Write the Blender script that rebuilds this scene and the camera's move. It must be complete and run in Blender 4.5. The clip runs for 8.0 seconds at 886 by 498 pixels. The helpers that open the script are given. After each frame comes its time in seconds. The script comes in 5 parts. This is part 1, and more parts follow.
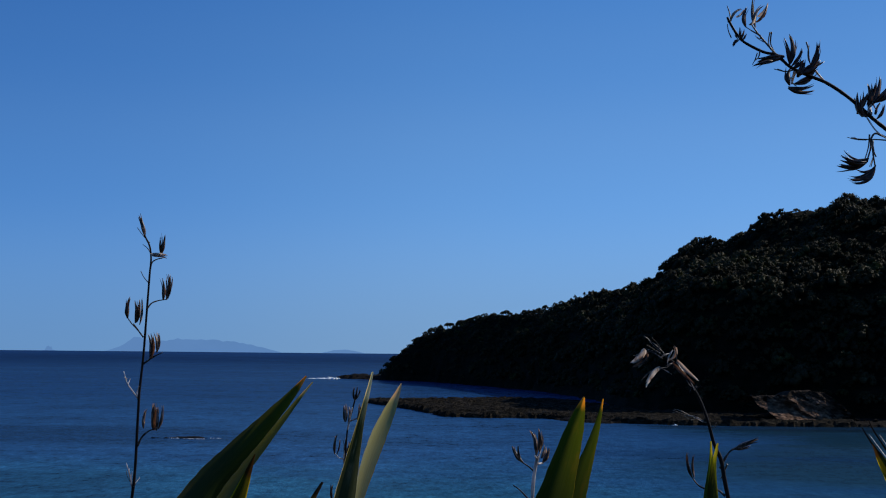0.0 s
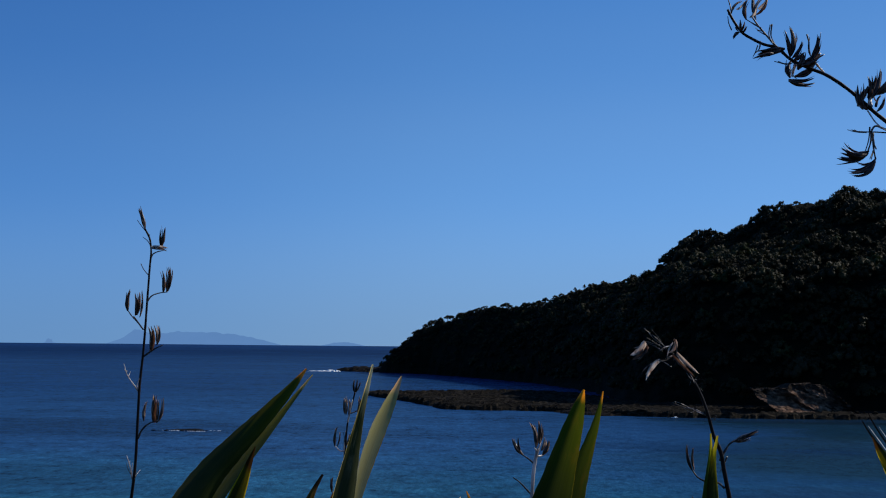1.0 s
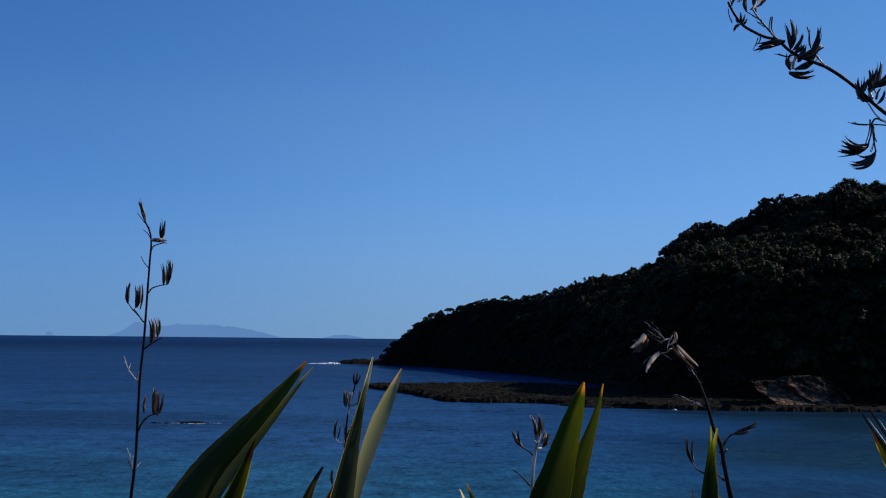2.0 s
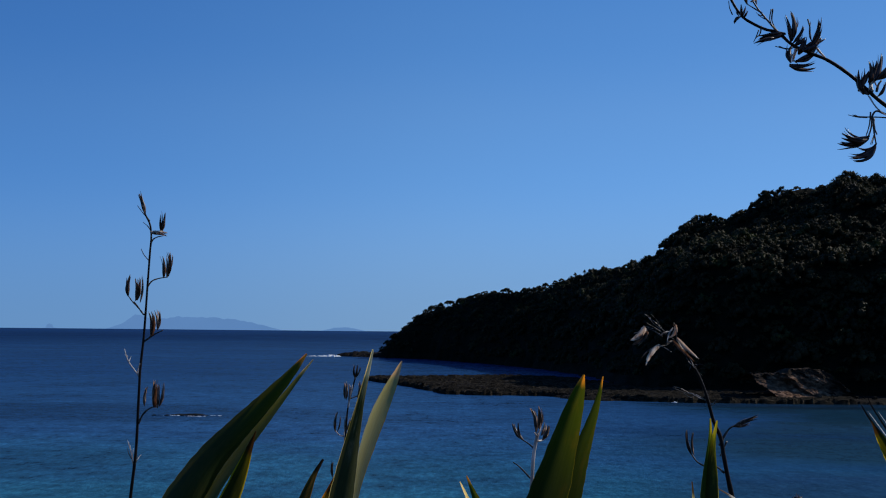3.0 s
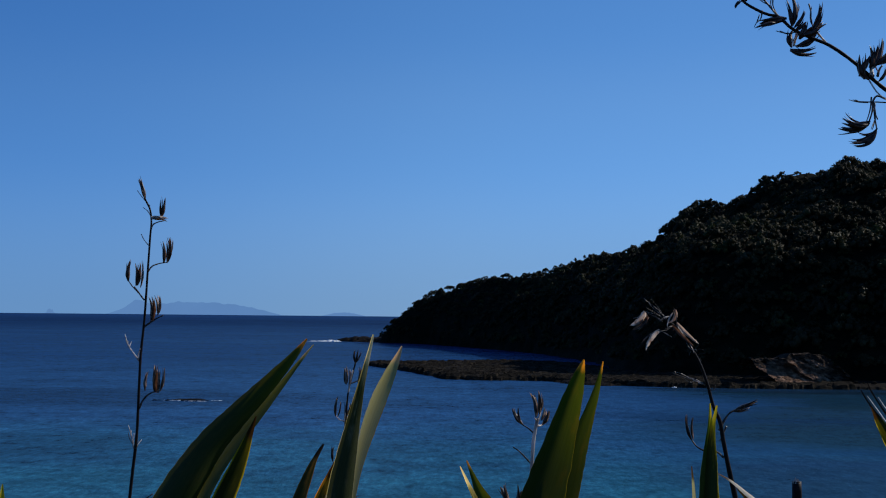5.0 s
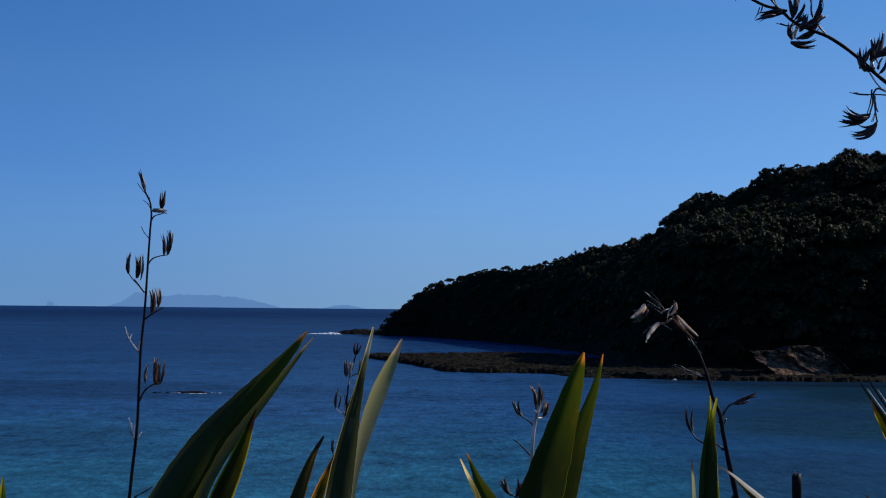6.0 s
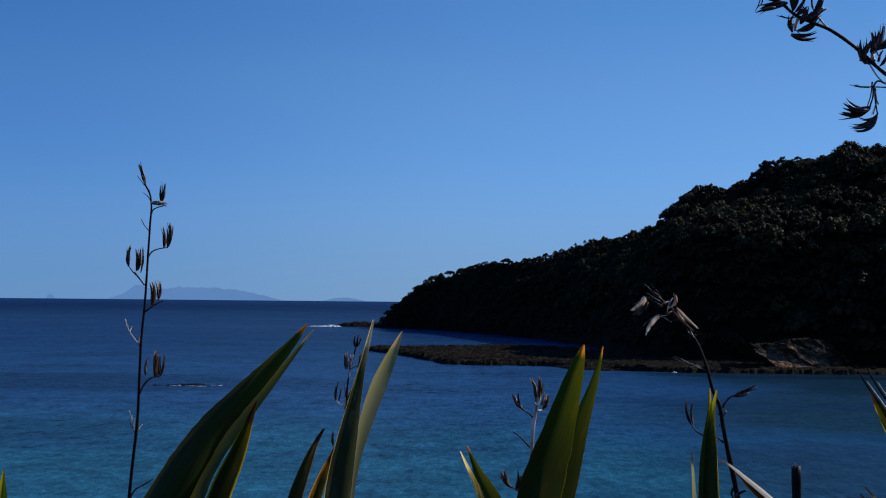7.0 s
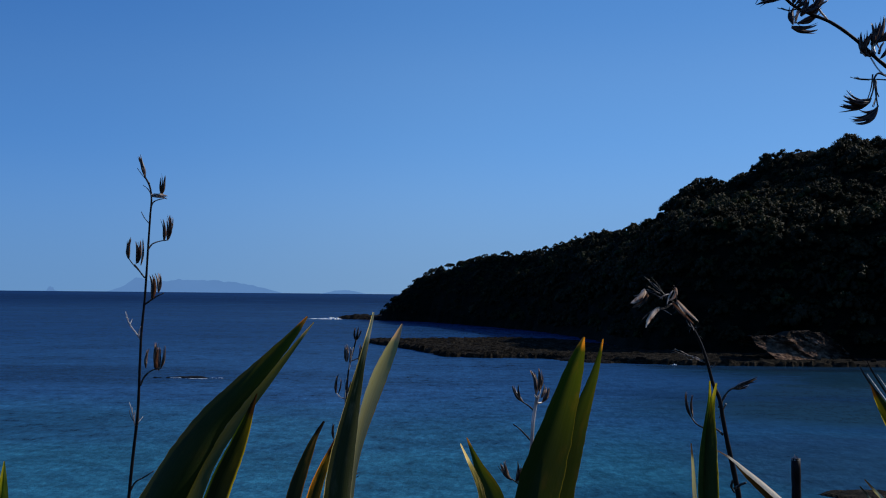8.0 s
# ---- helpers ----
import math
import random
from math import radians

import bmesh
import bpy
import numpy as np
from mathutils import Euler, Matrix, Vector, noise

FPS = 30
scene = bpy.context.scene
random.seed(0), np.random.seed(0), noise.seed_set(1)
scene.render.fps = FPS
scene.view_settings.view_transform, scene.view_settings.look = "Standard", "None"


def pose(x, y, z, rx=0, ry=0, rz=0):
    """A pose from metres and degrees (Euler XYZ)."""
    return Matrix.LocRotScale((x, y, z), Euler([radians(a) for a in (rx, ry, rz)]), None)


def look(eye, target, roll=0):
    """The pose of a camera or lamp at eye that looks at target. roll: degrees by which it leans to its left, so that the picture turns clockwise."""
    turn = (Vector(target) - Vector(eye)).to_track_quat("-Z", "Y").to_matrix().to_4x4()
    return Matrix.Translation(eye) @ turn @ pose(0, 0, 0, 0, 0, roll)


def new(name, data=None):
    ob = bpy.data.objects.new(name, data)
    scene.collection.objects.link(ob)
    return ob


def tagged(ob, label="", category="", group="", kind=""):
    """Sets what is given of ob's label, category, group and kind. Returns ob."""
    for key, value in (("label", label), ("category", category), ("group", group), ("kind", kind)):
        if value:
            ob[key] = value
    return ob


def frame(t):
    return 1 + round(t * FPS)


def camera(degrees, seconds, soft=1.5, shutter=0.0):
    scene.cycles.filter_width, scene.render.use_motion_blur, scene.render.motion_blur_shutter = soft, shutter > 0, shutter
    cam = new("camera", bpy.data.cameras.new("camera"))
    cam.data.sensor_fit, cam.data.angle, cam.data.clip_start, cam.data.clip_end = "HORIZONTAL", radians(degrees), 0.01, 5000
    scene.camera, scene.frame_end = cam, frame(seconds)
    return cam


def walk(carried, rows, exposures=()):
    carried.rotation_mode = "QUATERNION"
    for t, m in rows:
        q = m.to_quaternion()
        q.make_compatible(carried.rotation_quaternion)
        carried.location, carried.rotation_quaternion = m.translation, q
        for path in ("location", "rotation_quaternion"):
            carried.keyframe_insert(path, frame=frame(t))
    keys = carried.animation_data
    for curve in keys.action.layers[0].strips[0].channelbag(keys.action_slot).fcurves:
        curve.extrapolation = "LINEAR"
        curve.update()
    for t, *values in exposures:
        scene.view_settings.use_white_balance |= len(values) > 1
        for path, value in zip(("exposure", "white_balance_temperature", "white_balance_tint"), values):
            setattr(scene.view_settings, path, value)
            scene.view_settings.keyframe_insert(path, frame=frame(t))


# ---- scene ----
# The camera stands on a bank above the bay and tilts slowly down.
EYE = (0.0, 0.0, 14.0)
cam = camera(40, 8.0, soft=1.1)


def aimed(up):
    a = radians(up)
    return look(EYE, (0.0, 100 * math.cos(a), EYE[2] + 100 * math.sin(a)), 0.58)


TILT = ((0, 4.779), (1, 4.431), (2, 4.083), (3, 3.735), (4, 3.386), (5, 3.037), (6, 2.688), (7, 2.339), (8, 1.989))
EXPOSURE = -0.6
walk(cam, [(t, aimed(up)) for t, up in TILT], [(0, EXPOSURE, 6500, 10), (8, EXPOSURE, 6500, 10)])

# ---- light ----
SUN_UP, SUN_RIGHT = 34, 66          # degrees above the sea, and to the right of the way out to sea
world = bpy.data.worlds.new("sky")
scene.world = world
world.use_nodes = True
wn = world.node_tree.nodes
sky = wn.new("ShaderNodeTexSky")
sky.sky_type = "NISHITA"
sky.sun_disc = False
sky.sun_elevation, sky.sun_rotation = radians(SUN_UP), radians(SUN_RIGHT)
sky.altitude, sky.air_density, sky.dust_density, sky.ozone_density = 0, 0.85, 0.05, 4.5
wn["Background"].inputs["Strength"].default_value = 0.1690
way = wn.new("ShaderNodeTexCoord")
lift = wn.new("ShaderNodeVectorMath")   # clear air: no dull band low over the sea
lift.inputs[1].default_value = (0.0, 0.0, 0.11)
even = wn.new("ShaderNodeVectorMath")
even.operation = "NORMALIZE"
world.node_tree.links.new(way.outputs["Generated"], lift.inputs[0])
world.node_tree.links.new(lift.outputs[0], even.inputs[0])
world.node_tree.links.new(even.outputs[0], sky.inputs["Vector"])
deep = wn.new("ShaderNodeMix")          # a deep, clear, polarised blue
deep.data_type, deep.blend_type = "RGBA", "MULTIPLY"
deep.inputs[0].default_value, deep.inputs[7].default_value = 1.0, (0.705, 1.02, 1.26, 1)
world.node_tree.links.new(sky.outputs["Color"], deep.inputs[6])
up = wn.new("ShaderNodeSeparateXYZ")
low = wn.new("ShaderNodeMapRange")      # sea haze all round the horizon
low.interpolation_type = "SMOOTHSTEP"
low.inputs[1].default_value, low.inputs[2].default_value = -0.02, 0.13
low.inputs[3].default_value, low.inputs[4].default_value = 0.8, 0.0
haze = wn.new("ShaderNodeMix")
haze.data_type = "RGBA"
haze.inputs[7].default_value = (1.93, 3.08, 5.02, 1)
world.node_tree.links.new(way.outputs["Generated"], up.inputs[0])
world.node_tree.links.new(up.outputs[2], low.inputs[0])
world.node_tree.links.new(low.outputs[0], haze.inputs[0])
world.node_tree.links.new(deep.outputs[2], haze.inputs[6])


def sky_tint(before, along, lo, hi, stops):
    """Multiplies the sky by colours that change smoothly along one direction."""
    span = wn.new("ShaderNodeMapRange")
    span.inputs[1].default_value, span.inputs[2].default_value = lo, hi
    ramp = wn.new("ShaderNodeValToRGB")
    ramp.color_ramp.interpolation = "EASE"
    e = ramp.color_ramp.elements
    while len(e) < len(stops):
        e.new(0.5)
    for i, (at, col) in enumerate(stops):
        e[i].position, e[i].color = at, (*col, 1)
    times = wn.new("ShaderNodeMix")
    times.data_type, times.blend_type = "RGBA", "MULTIPLY"
    times.inputs[0].default_value = 1.0
    world.node_tree.links.new(along, span.inputs[0])
    world.node_tree.links.new(span.outputs[0], ramp.inputs["Fac"])
    world.node_tree.links.new(before, times.inputs[6])
    world.node_tree.links.new(ramp.outputs["Color"], times.inputs[7])
    return times.outputs[2]


# the blue deepens with height, and away from the sun
tinted = sky_tint(haze.outputs[2], up.outputs[2], 0.0, 0.32, ((0.0, (0.90, 0.90, 0.895)), (0.30, (1.0, 0.94, 0.91)), (0.52, (1.0, 0.955, 0.92)), (0.74, (0.85, 0.91, 0.925)), (1.0, (0.68, 0.855, 0.94))))
tinted = sky_tint(tinted, up.outputs[0], -0.36, 0.36, ((0.0, (0.70, 0.85, 0.97)), (0.56, (0.95, 0.985, 0.99)), (1.0, (0.97, 0.955, 0.93))))
world.node_tree.links.new(tinted, wn["Background"].inputs["Color"])

sun = new("sun", bpy.data.lights.new("sun", "SUN"))
sun.data.energy, sun.data.angle, sun.data.color = 5.0, radians(0.53), (1.0, 0.93, 0.82)
su, sr = radians(SUN_UP), radians(SUN_RIGHT)
SUN_DIR = Vector((math.sin(sr) * math.cos(su), math.cos(sr) * math.cos(su), math.sin(su)))
sun.matrix_world = look(SUN_DIR * 100, (0, 0, 0))


# ---- materials ----
class Mat:
    """A node material with short calls to add nodes."""

    def __init__(self, name):
        self.m = bpy.data.materials.new(name)
        self.m.use_nodes = True
        self.t = self.m.node_tree
        self.p = self.t.nodes["Principled BSDF"]
        self.out = self.t.nodes["Material Output"]

    def add(self, kind, **values):
        n = self.t.nodes.new("ShaderNode" + kind)
        for key, value in values.items():
            n.inputs[key].default_value = value
        return n

    def link(self, a, b):
        self.t.links.new(a, b)

    def set(self, **values):
        for key, value in values.items():
            self.p.inputs[key.replace("_", " ")].default_value = value

    def noise(self, vec, scale, detail=4.0, rough=0.55):
        n = self.add("TexNoise", Scale=scale, Detail=detail, Roughness=rough)
        if vec is not None:
            self.link(vec, n.inputs["Vector"])
        return n.outputs["Fac"]

    def coords(self, kind="Object", scale=(1, 1, 1)):
        c = self.add("TexCoord")
        m = self.add("Mapping")
        m.inputs["Scale"].default_value = scale
        self.link(c.outputs[kind], m.inputs["Vector"])
        return m.outputs["Vector"]

    def ramp(self, fac, *stops):
        r = self.add("ValToRGB")
        e = r.color_ramp.elements
        while len(e) < len(stops):
            e.new(0.5)
        for i, (at, col) in enumerate(stops):
            e[i].position = at
            e[i].color = (*col, 1) if len(col) == 3 else col
        self.link(fac, r.inputs["Fac"])
        return r.outputs["Color"]

    def mix(self, fac, a, b, mode="MIX"):
        n = self.t.nodes.new("ShaderNodeMix")
        n.data_type, n.blend_type = "RGBA", mode
        for value, socket in ((fac, n.inputs[0]), (a, n.inputs[6]), (b, n.inputs[7])):
            if isinstance(value, bpy.types.NodeSocket):
                self.link(value, socket)
            elif isinstance(value, tuple):
                socket.default_value = (*value, 1)
            else:
                socket.default_value = value
        return n.outputs[2]

    def math(self, op, a, b=0.0):
        n = self.t.nodes.new("ShaderNodeMath")
        n.operation = op
        for value, socket in ((a, n.inputs[0]), (b, n.inputs[1])):
            if isinstance(value, bpy.types.NodeSocket):
                self.link(value, socket)
            else:
                socket.default_value = value
        return n.outputs[0]

    def span(self, value, lo, hi):
        n = self.add("MapRange")
        n.inputs[1].default_value, n.inputs[2].default_value = lo, hi
        n.interpolation_type = "SMOOTHSTEP"
        self.link(value, n.inputs[0])
        return n.outputs[0]

    def bump(self, height, strength, distance):
        n = self.add("Bump", Strength=strength, Distance=distance)
        self.link(height, n.inputs["Height"])
        self.link(n.outputs["Normal"], self.p.inputs["Normal"])
        return n

    def colour(self, c):
        self.link(c, self.p.inputs["Base Color"])

    def thin(self, c, share, glow=(2.2, 2.1, 0.5)):
        """Lets part of the light through, as a leaf does."""
        tr = self.add("BsdfTranslucent")
        self.link(self.mix(1.0, c, glow, "MULTIPLY"), tr.inputs["Color"])
        mx = self.add("MixShader")
        if isinstance(share, float):
            mx.inputs["Fac"].default_value = share
        else:
            self.link(share, mx.inputs["Fac"])
        self.link(self.p.outputs[0], mx.inputs[1])
        self.link(tr.outputs[0], mx.inputs[2])
        self.link(mx.outputs[0], self.out.inputs["Surface"])


def leaf_material(name, deep, light, margin, tip, tip_at, share=0.3, rough=0.38, margin_width=0.05, patch=0.0, glow=(2.2, 2.1, 0.5), body=0.14):
    """A long fibrous blade: fine ribs along it, a coloured margin, a tip that dies back."""
    k = Mat(name)
    uv = k.add("TexCoord").outputs["UV"]
    sep = k.add("SeparateXYZ")
    k.link(uv, sep.inputs[0])
    u, v = sep.outputs[0], sep.outputs[1]
    info = k.add("ObjectInfo").outputs["Random"]
    shift = k.add("CombineXYZ")
    k.link(k.math("MULTIPLY", info, 37.0), shift.inputs[2])
    place = k.add("VectorMath")
    k.link(uv, place.inputs[0])
    k.link(shift.outputs[0], place.inputs[1])
    fibre = k.add("Mapping")
    fibre.inputs["Scale"].default_value = (60, 5.0, 1)
    k.link(place.outputs[0], fibre.inputs["Vector"])
    ribs = k.noise(fibre.outputs[0], 1.0, 3.0)
    broad = k.add("Mapping")
    broad.inputs["Scale"].default_value = (3, 16, 1)
    k.link(place.outputs[0], broad.inputs["Vector"])
    spots = k.noise(broad.outputs[0], 1.0, 5.0, 0.65)
    c = k.mix(k.math("ADD", 0.25, k.math("MULTIPLY", k.span(ribs, 0.3, 0.7), 0.5)), deep, light)
    c = k.mix(k.math("MULTIPLY", k.span(spots, 0.5, 0.72), 0.14), c, tuple(0.6 * a + 0.4 * b for a, b in zip(light, tip)))
    if patch:
        c = k.mix(k.math("MULTIPLY", k.span(k.math("ADD", v, k.math("MULTIPLY", spots, 0.35)), tip_at + 0.09, tip_at + 0.22), patch), c, margin)
    edge = k.math("MULTIPLY", k.math("ABSOLUTE", k.math("SUBTRACT", u, 0.5)), 2.0)
    c = k.mix(k.span(edge, 1.0 - 2 * margin_width, 1.0 - 0.6 * margin_width), c, margin)
    dead = k.span(k.math("ADD", v, k.math("MULTIPLY", k.math("SUBTRACT", spots, 0.5), 0.03)), tip_at - 0.006, tip_at + 0.01)
    c = k.mix(dead, c, tip)
    k.colour(c)
    k.set(Roughness=rough + 0.08, Specular_IOR_Level=0.10)
    k.bump(k.math("ADD", ribs, k.math("MULTIPLY", spots, 0.6)), 0.35, 0.0015)
    fine = k.math("MAXIMUM", k.span(v, 0.80, 1.0), k.span(edge, 1.0 - 2.2 * margin_width, 1.0))      # thinner towards the tip and the margins
    k.thin(c, k.math("ADD", body * share, k.math("MULTIPLY", fine, share)), glow)
    return k.m


leaf_green = leaf_material("flax_leaf_green", (0.015, 0.023, 0.006), (0.028, 0.038, 0.010), (0.045, 0.040, 0.012), (0.30, 0.11, 0.03), 0.984, 0.45, 0.38, 0.014, 0.0, (4.5, 4.1, 0.7), 0.27)
leaf_pale = leaf_material("flax_leaf_pale", (0.19, 0.19, 0.115), (0.30, 0.29, 0.19), (0.30, 0.19, 0.10), (0.50, 0.33, 0.24), 0.970, 0.45, 0.38, 0.04, 0.0, (1.6, 1.5, 0.9), 0.75)
leaf_underside = leaf_material("flax_leaf_underside", (0.055, 0.062, 0.024), (0.085, 0.090, 0.040), (0.14, 0.12, 0.05), (0.45, 0.30, 0.20), 0.972, 0.45, 0.42, 0.03, 0.0, (2.4, 2.2, 0.8), 0.5)
leaf_yellowed = leaf_material("flax_leaf_yellowed", (0.013, 0.017, 0.004), (0.026, 0.029, 0.006), (0.30, 0.22, 0.015), (0.030, 0.013, 0.007), 0.965, 0.50, 0.45, 0.12, 0.12, (2.2, 2.1, 0.5), 0.07)
leaf_orange = leaf_material("flax_leaf_orange", (0.022, 0.021, 0.005), (0.050, 0.040, 0.008), (0.42, 0.17, 0.012), (0.045, 0.017, 0.008), 0.950, 0.50, 0.45, 0.12, 0.75, (2.4, 2.0, 0.5), 0.5)
leaf_yellowed_tip = leaf_material("flax_leaf_yellow_tip", (0.024, 0.038, 0.007), (0.048, 0.064, 0.012), (0.27, 0.24, 0.02), (0.30, 0.24, 0.03), 0.97, 0.45, 0.4, 0.025, 0.9)
leaf_fading = leaf_material("flax_leaf_fading", (0.020, 0.027, 0.008), (0.044, 0.050, 0.016), (0.32, 0.27, 0.17), (0.62, 0.50, 0.40), 0.955, 0.45, 0.4, 0.03, 0.85, (2.0, 1.8, 0.7), 0.4)
leaf_withered = leaf_material("flax_leaf_withered", (0.022, 0.024, 0.008), (0.040, 0.040, 0.014), (0.26, 0.11, 0.03), (0.030, 0.016, 0.010), 0.965, 0.25, 0.5, 0.09, 0.55)
leaf_brown = leaf_material("flax_leaf_brown", (0.012, 0.008, 0.005), (0.030, 0.019, 0.012), (0.06, 0.04, 0.025), (0.05, 0.03, 0.02), 0.97, 0.15, 0.6, 0.06)
leaf_dead = leaf_material("flax_leaf_dead", (0.014, 0.010, 0.007), (0.034, 0.023, 0.015), (0.05, 0.035, 0.025), (0.020, 0.012, 0.009), 0.985, 0.1, 0.5, 0.06, 0.0, (1.2, 1.0, 0.7))
leaf_fibre = leaf_material("flax_leaf_fibre", (0.62, 0.54, 0.48), (0.82, 0.76, 0.70), (0.80, 0.72, 0.66), (0.40, 0.28, 0.22), 0.995, 0.25, 0.35, 0.05, 0.0, (1.0, 0.95, 0.9))
leaf_bleached = leaf_material("flax_leaf_bleached", (0.46, 0.39, 0.30), (0.66, 0.60, 0.50), (0.30, 0.20, 0.10), (0.10, 0.06, 0.04), 0.97, 0.2, 0.6, 0.07)


def dry_material(name, dark, light, rough=0.6, scale=90.0, streak_tint=None, thin=0.0):
    k = Mat(name)
    v = k.coords("Object", (1, 1, 0.25))
    a, b = k.noise(v, scale, 4.0), k.noise(v, scale * 0.2, 3.0)
    c = k.mix(k.span(a, 0.35, 0.7), dark, light)
    c = k.mix(k.math("MULTIPLY", k.span(b, 0.5, 0.7), 0.5), c, tuple(0.5 * (x + y) for x, y in zip(dark, light)))
    # fine streaks; on dark pods and twigs they put pale highlights into the colour
    if streak_tint:
        c = k.mix(k.math("MULTIPLY", k.span(k.noise(v, scale * 1.1, 4.0, 0.65), 0.53, 0.60), 0.9), c, streak_tint)
    k.colour(c)
    k.set(Roughness=rough, Specular_IOR_Level=0.45 if streak_tint or thin else 0.12)
    k.bump(a, 0.5, 0.001)
    if thin:
        k.thin(c, thin, (1.15, 1.0, 0.85))
    return k.m


stem_dark = dry_material("dry_stem", (0.006, 0.004, 0.0033), (0.019, 0.0125, 0.0102), 0.5)
twig_dark = dry_material("dark_twig", (0.012, 0.008, 0.006), (0.045, 0.030, 0.022), 0.55, 90.0, (0.16, 0.12, 0.095))
twig_pale = dry_material("bleached_twig", (0.36, 0.29, 0.25), (0.90, 0.84, 0.79), 0.38, 60.0, None, 0.25)
twig_silver = dry_material("weathered_twig", (0.035, 0.024, 0.019), (0.46, 0.38, 0.33), 0.38, 130.0, (0.015, 0.010, 0.008))
pod_dark = dry_material("dark_pod", (0.014, 0.008, 0.006), (0.080, 0.040, 0.024), 0.42, 90.0, (0.27, 0.18, 0.13))
pod_black = dry_material("blackened_pod", (0.030, 0.015, 0.012), (0.130, 0.062, 0.045), 0.45, 90.0, None, 0.12)
pod_pale = dry_material("weathered_pod", (0.16, 0.11, 0.08), (0.90, 0.82, 0.75), 0.36, 60.0, None, 0.4)
husk_pale = dry_material("papery_husk", (0.26, 0.16, 0.115), (0.95, 0.88, 0.80), 0.3, 70.0, None, 0.75)
husk_brown = dry_material("brown_husk", (0.040, 0.020, 0.013), (0.20, 0.105, 0.066), 0.4, 80.0, None, 0.6)
pod_lining = dry_material("pod_lining", (0.24, 0.12, 0.055), (0.44, 0.26, 0.14), 0.55)


def foliage_material(name, a, b, share):
    k = Mat(name)
    g = k.add("NewGeometry").outputs["Random Per Island"]
    o = k.add("ObjectInfo").outputs["Random"]
    n = k.noise(k.coords("Object"), 0.09, 3.0)
    c = k.mix(k.math("ADD", 0.10, k.math("ADD", k.math("MULTIPLY", g, 0.24), k.math("MULTIPLY", o, 0.4))), a, b)
    c = k.mix(k.span(n, 0.48, 0.66), c, k.mix(0.45, c, (0.050, 0.050, 0.020)))
    kind = k.noise(k.coords("Object"), 0.145, 2.0)      # a patchwork of kinds: greyed, browned and fresh green crowns
    c = k.mix(k.math("MULTIPLY", k.span(kind, 0.54, 0.64), 0.42), c, (0.055, 0.044, 0.019))
    c = k.mix(k.math("MULTIPLY", k.math("SUBTRACT", 1.0, k.span(kind, 0.34, 0.42)), 0.5), c, (0.035, 0.052, 0.011))
    k.colour(c)
    k.set(Roughness=0.65, Specular_IOR_Level=0.12)
    k.thin(c, share)
    return k.m


foliage = foliage_material("coastal_foliage", (0.012, 0.011, 0.0045), (0.031, 0.029, 0.0105), 0.08)
bark = dry_material("tree_bark", (0.05, 0.04, 0.032), (0.13, 0.11, 0.09), 0.85, 6.0)


def rock_material(name, dark, mid, light, scale=0.5):
    k = Mat(name)
    v = k.coords("Object", (1, 1, 2.2))
    a, b, d = k.noise(v, scale, 7.0, 0.62), k.noise(v, scale * 6, 5.0, 0.6), k.noise(v, scale * 0.18, 3.0)
    c = k.ramp(a, (0.36, dark), (0.52, mid), (0.66, light))
    c = k.mix(k.math("MULTIPLY", k.span(b, 0.5, 0.7), 0.5), c, dark)
    c = k.mix(k.math("MULTIPLY", k.span(d, 0.45, 0.6), 0.4), c, mid)
    k.colour(c)
    k.set(Roughness=0.9, Specular_IOR_Level=0.04)
    k.bump(k.math("ADD", a, k.math("MULTIPLY", b, 0.4)), 0.9, 0.6)
    return k.m


rock_reef = rock_material("reef_rock", (0.005, 0.004, 0.003), (0.018, 0.015, 0.0105), (0.058, 0.046, 0.031), 1.0)
rock_red = rock_material("ochre_rock", (0.024, 0.016, 0.011), (0.142, 0.083, 0.053), (0.39, 0.245, 0.163), 0.6)
rock_cap = rock_material("dark_cap_rock", (0.012, 0.009, 0.007), (0.042, 0.030, 0.022), (0.17, 0.12, 0.085), 0.7)
rock_wet_or_shade = rock_material("wet_or_shaded_rock", (0.006, 0.005, 0.0045), (0.013, 0.011, 0.009), (0.030, 0.025, 0.020))
soil = rock_material("bank_soil", (0.035, 0.032, 0.016), (0.06, 0.058, 0.028), (0.10, 0.085, 0.05), 2.0)
# near black: the shade under the bush is put into this colour
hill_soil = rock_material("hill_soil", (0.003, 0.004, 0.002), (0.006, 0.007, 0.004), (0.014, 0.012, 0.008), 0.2)


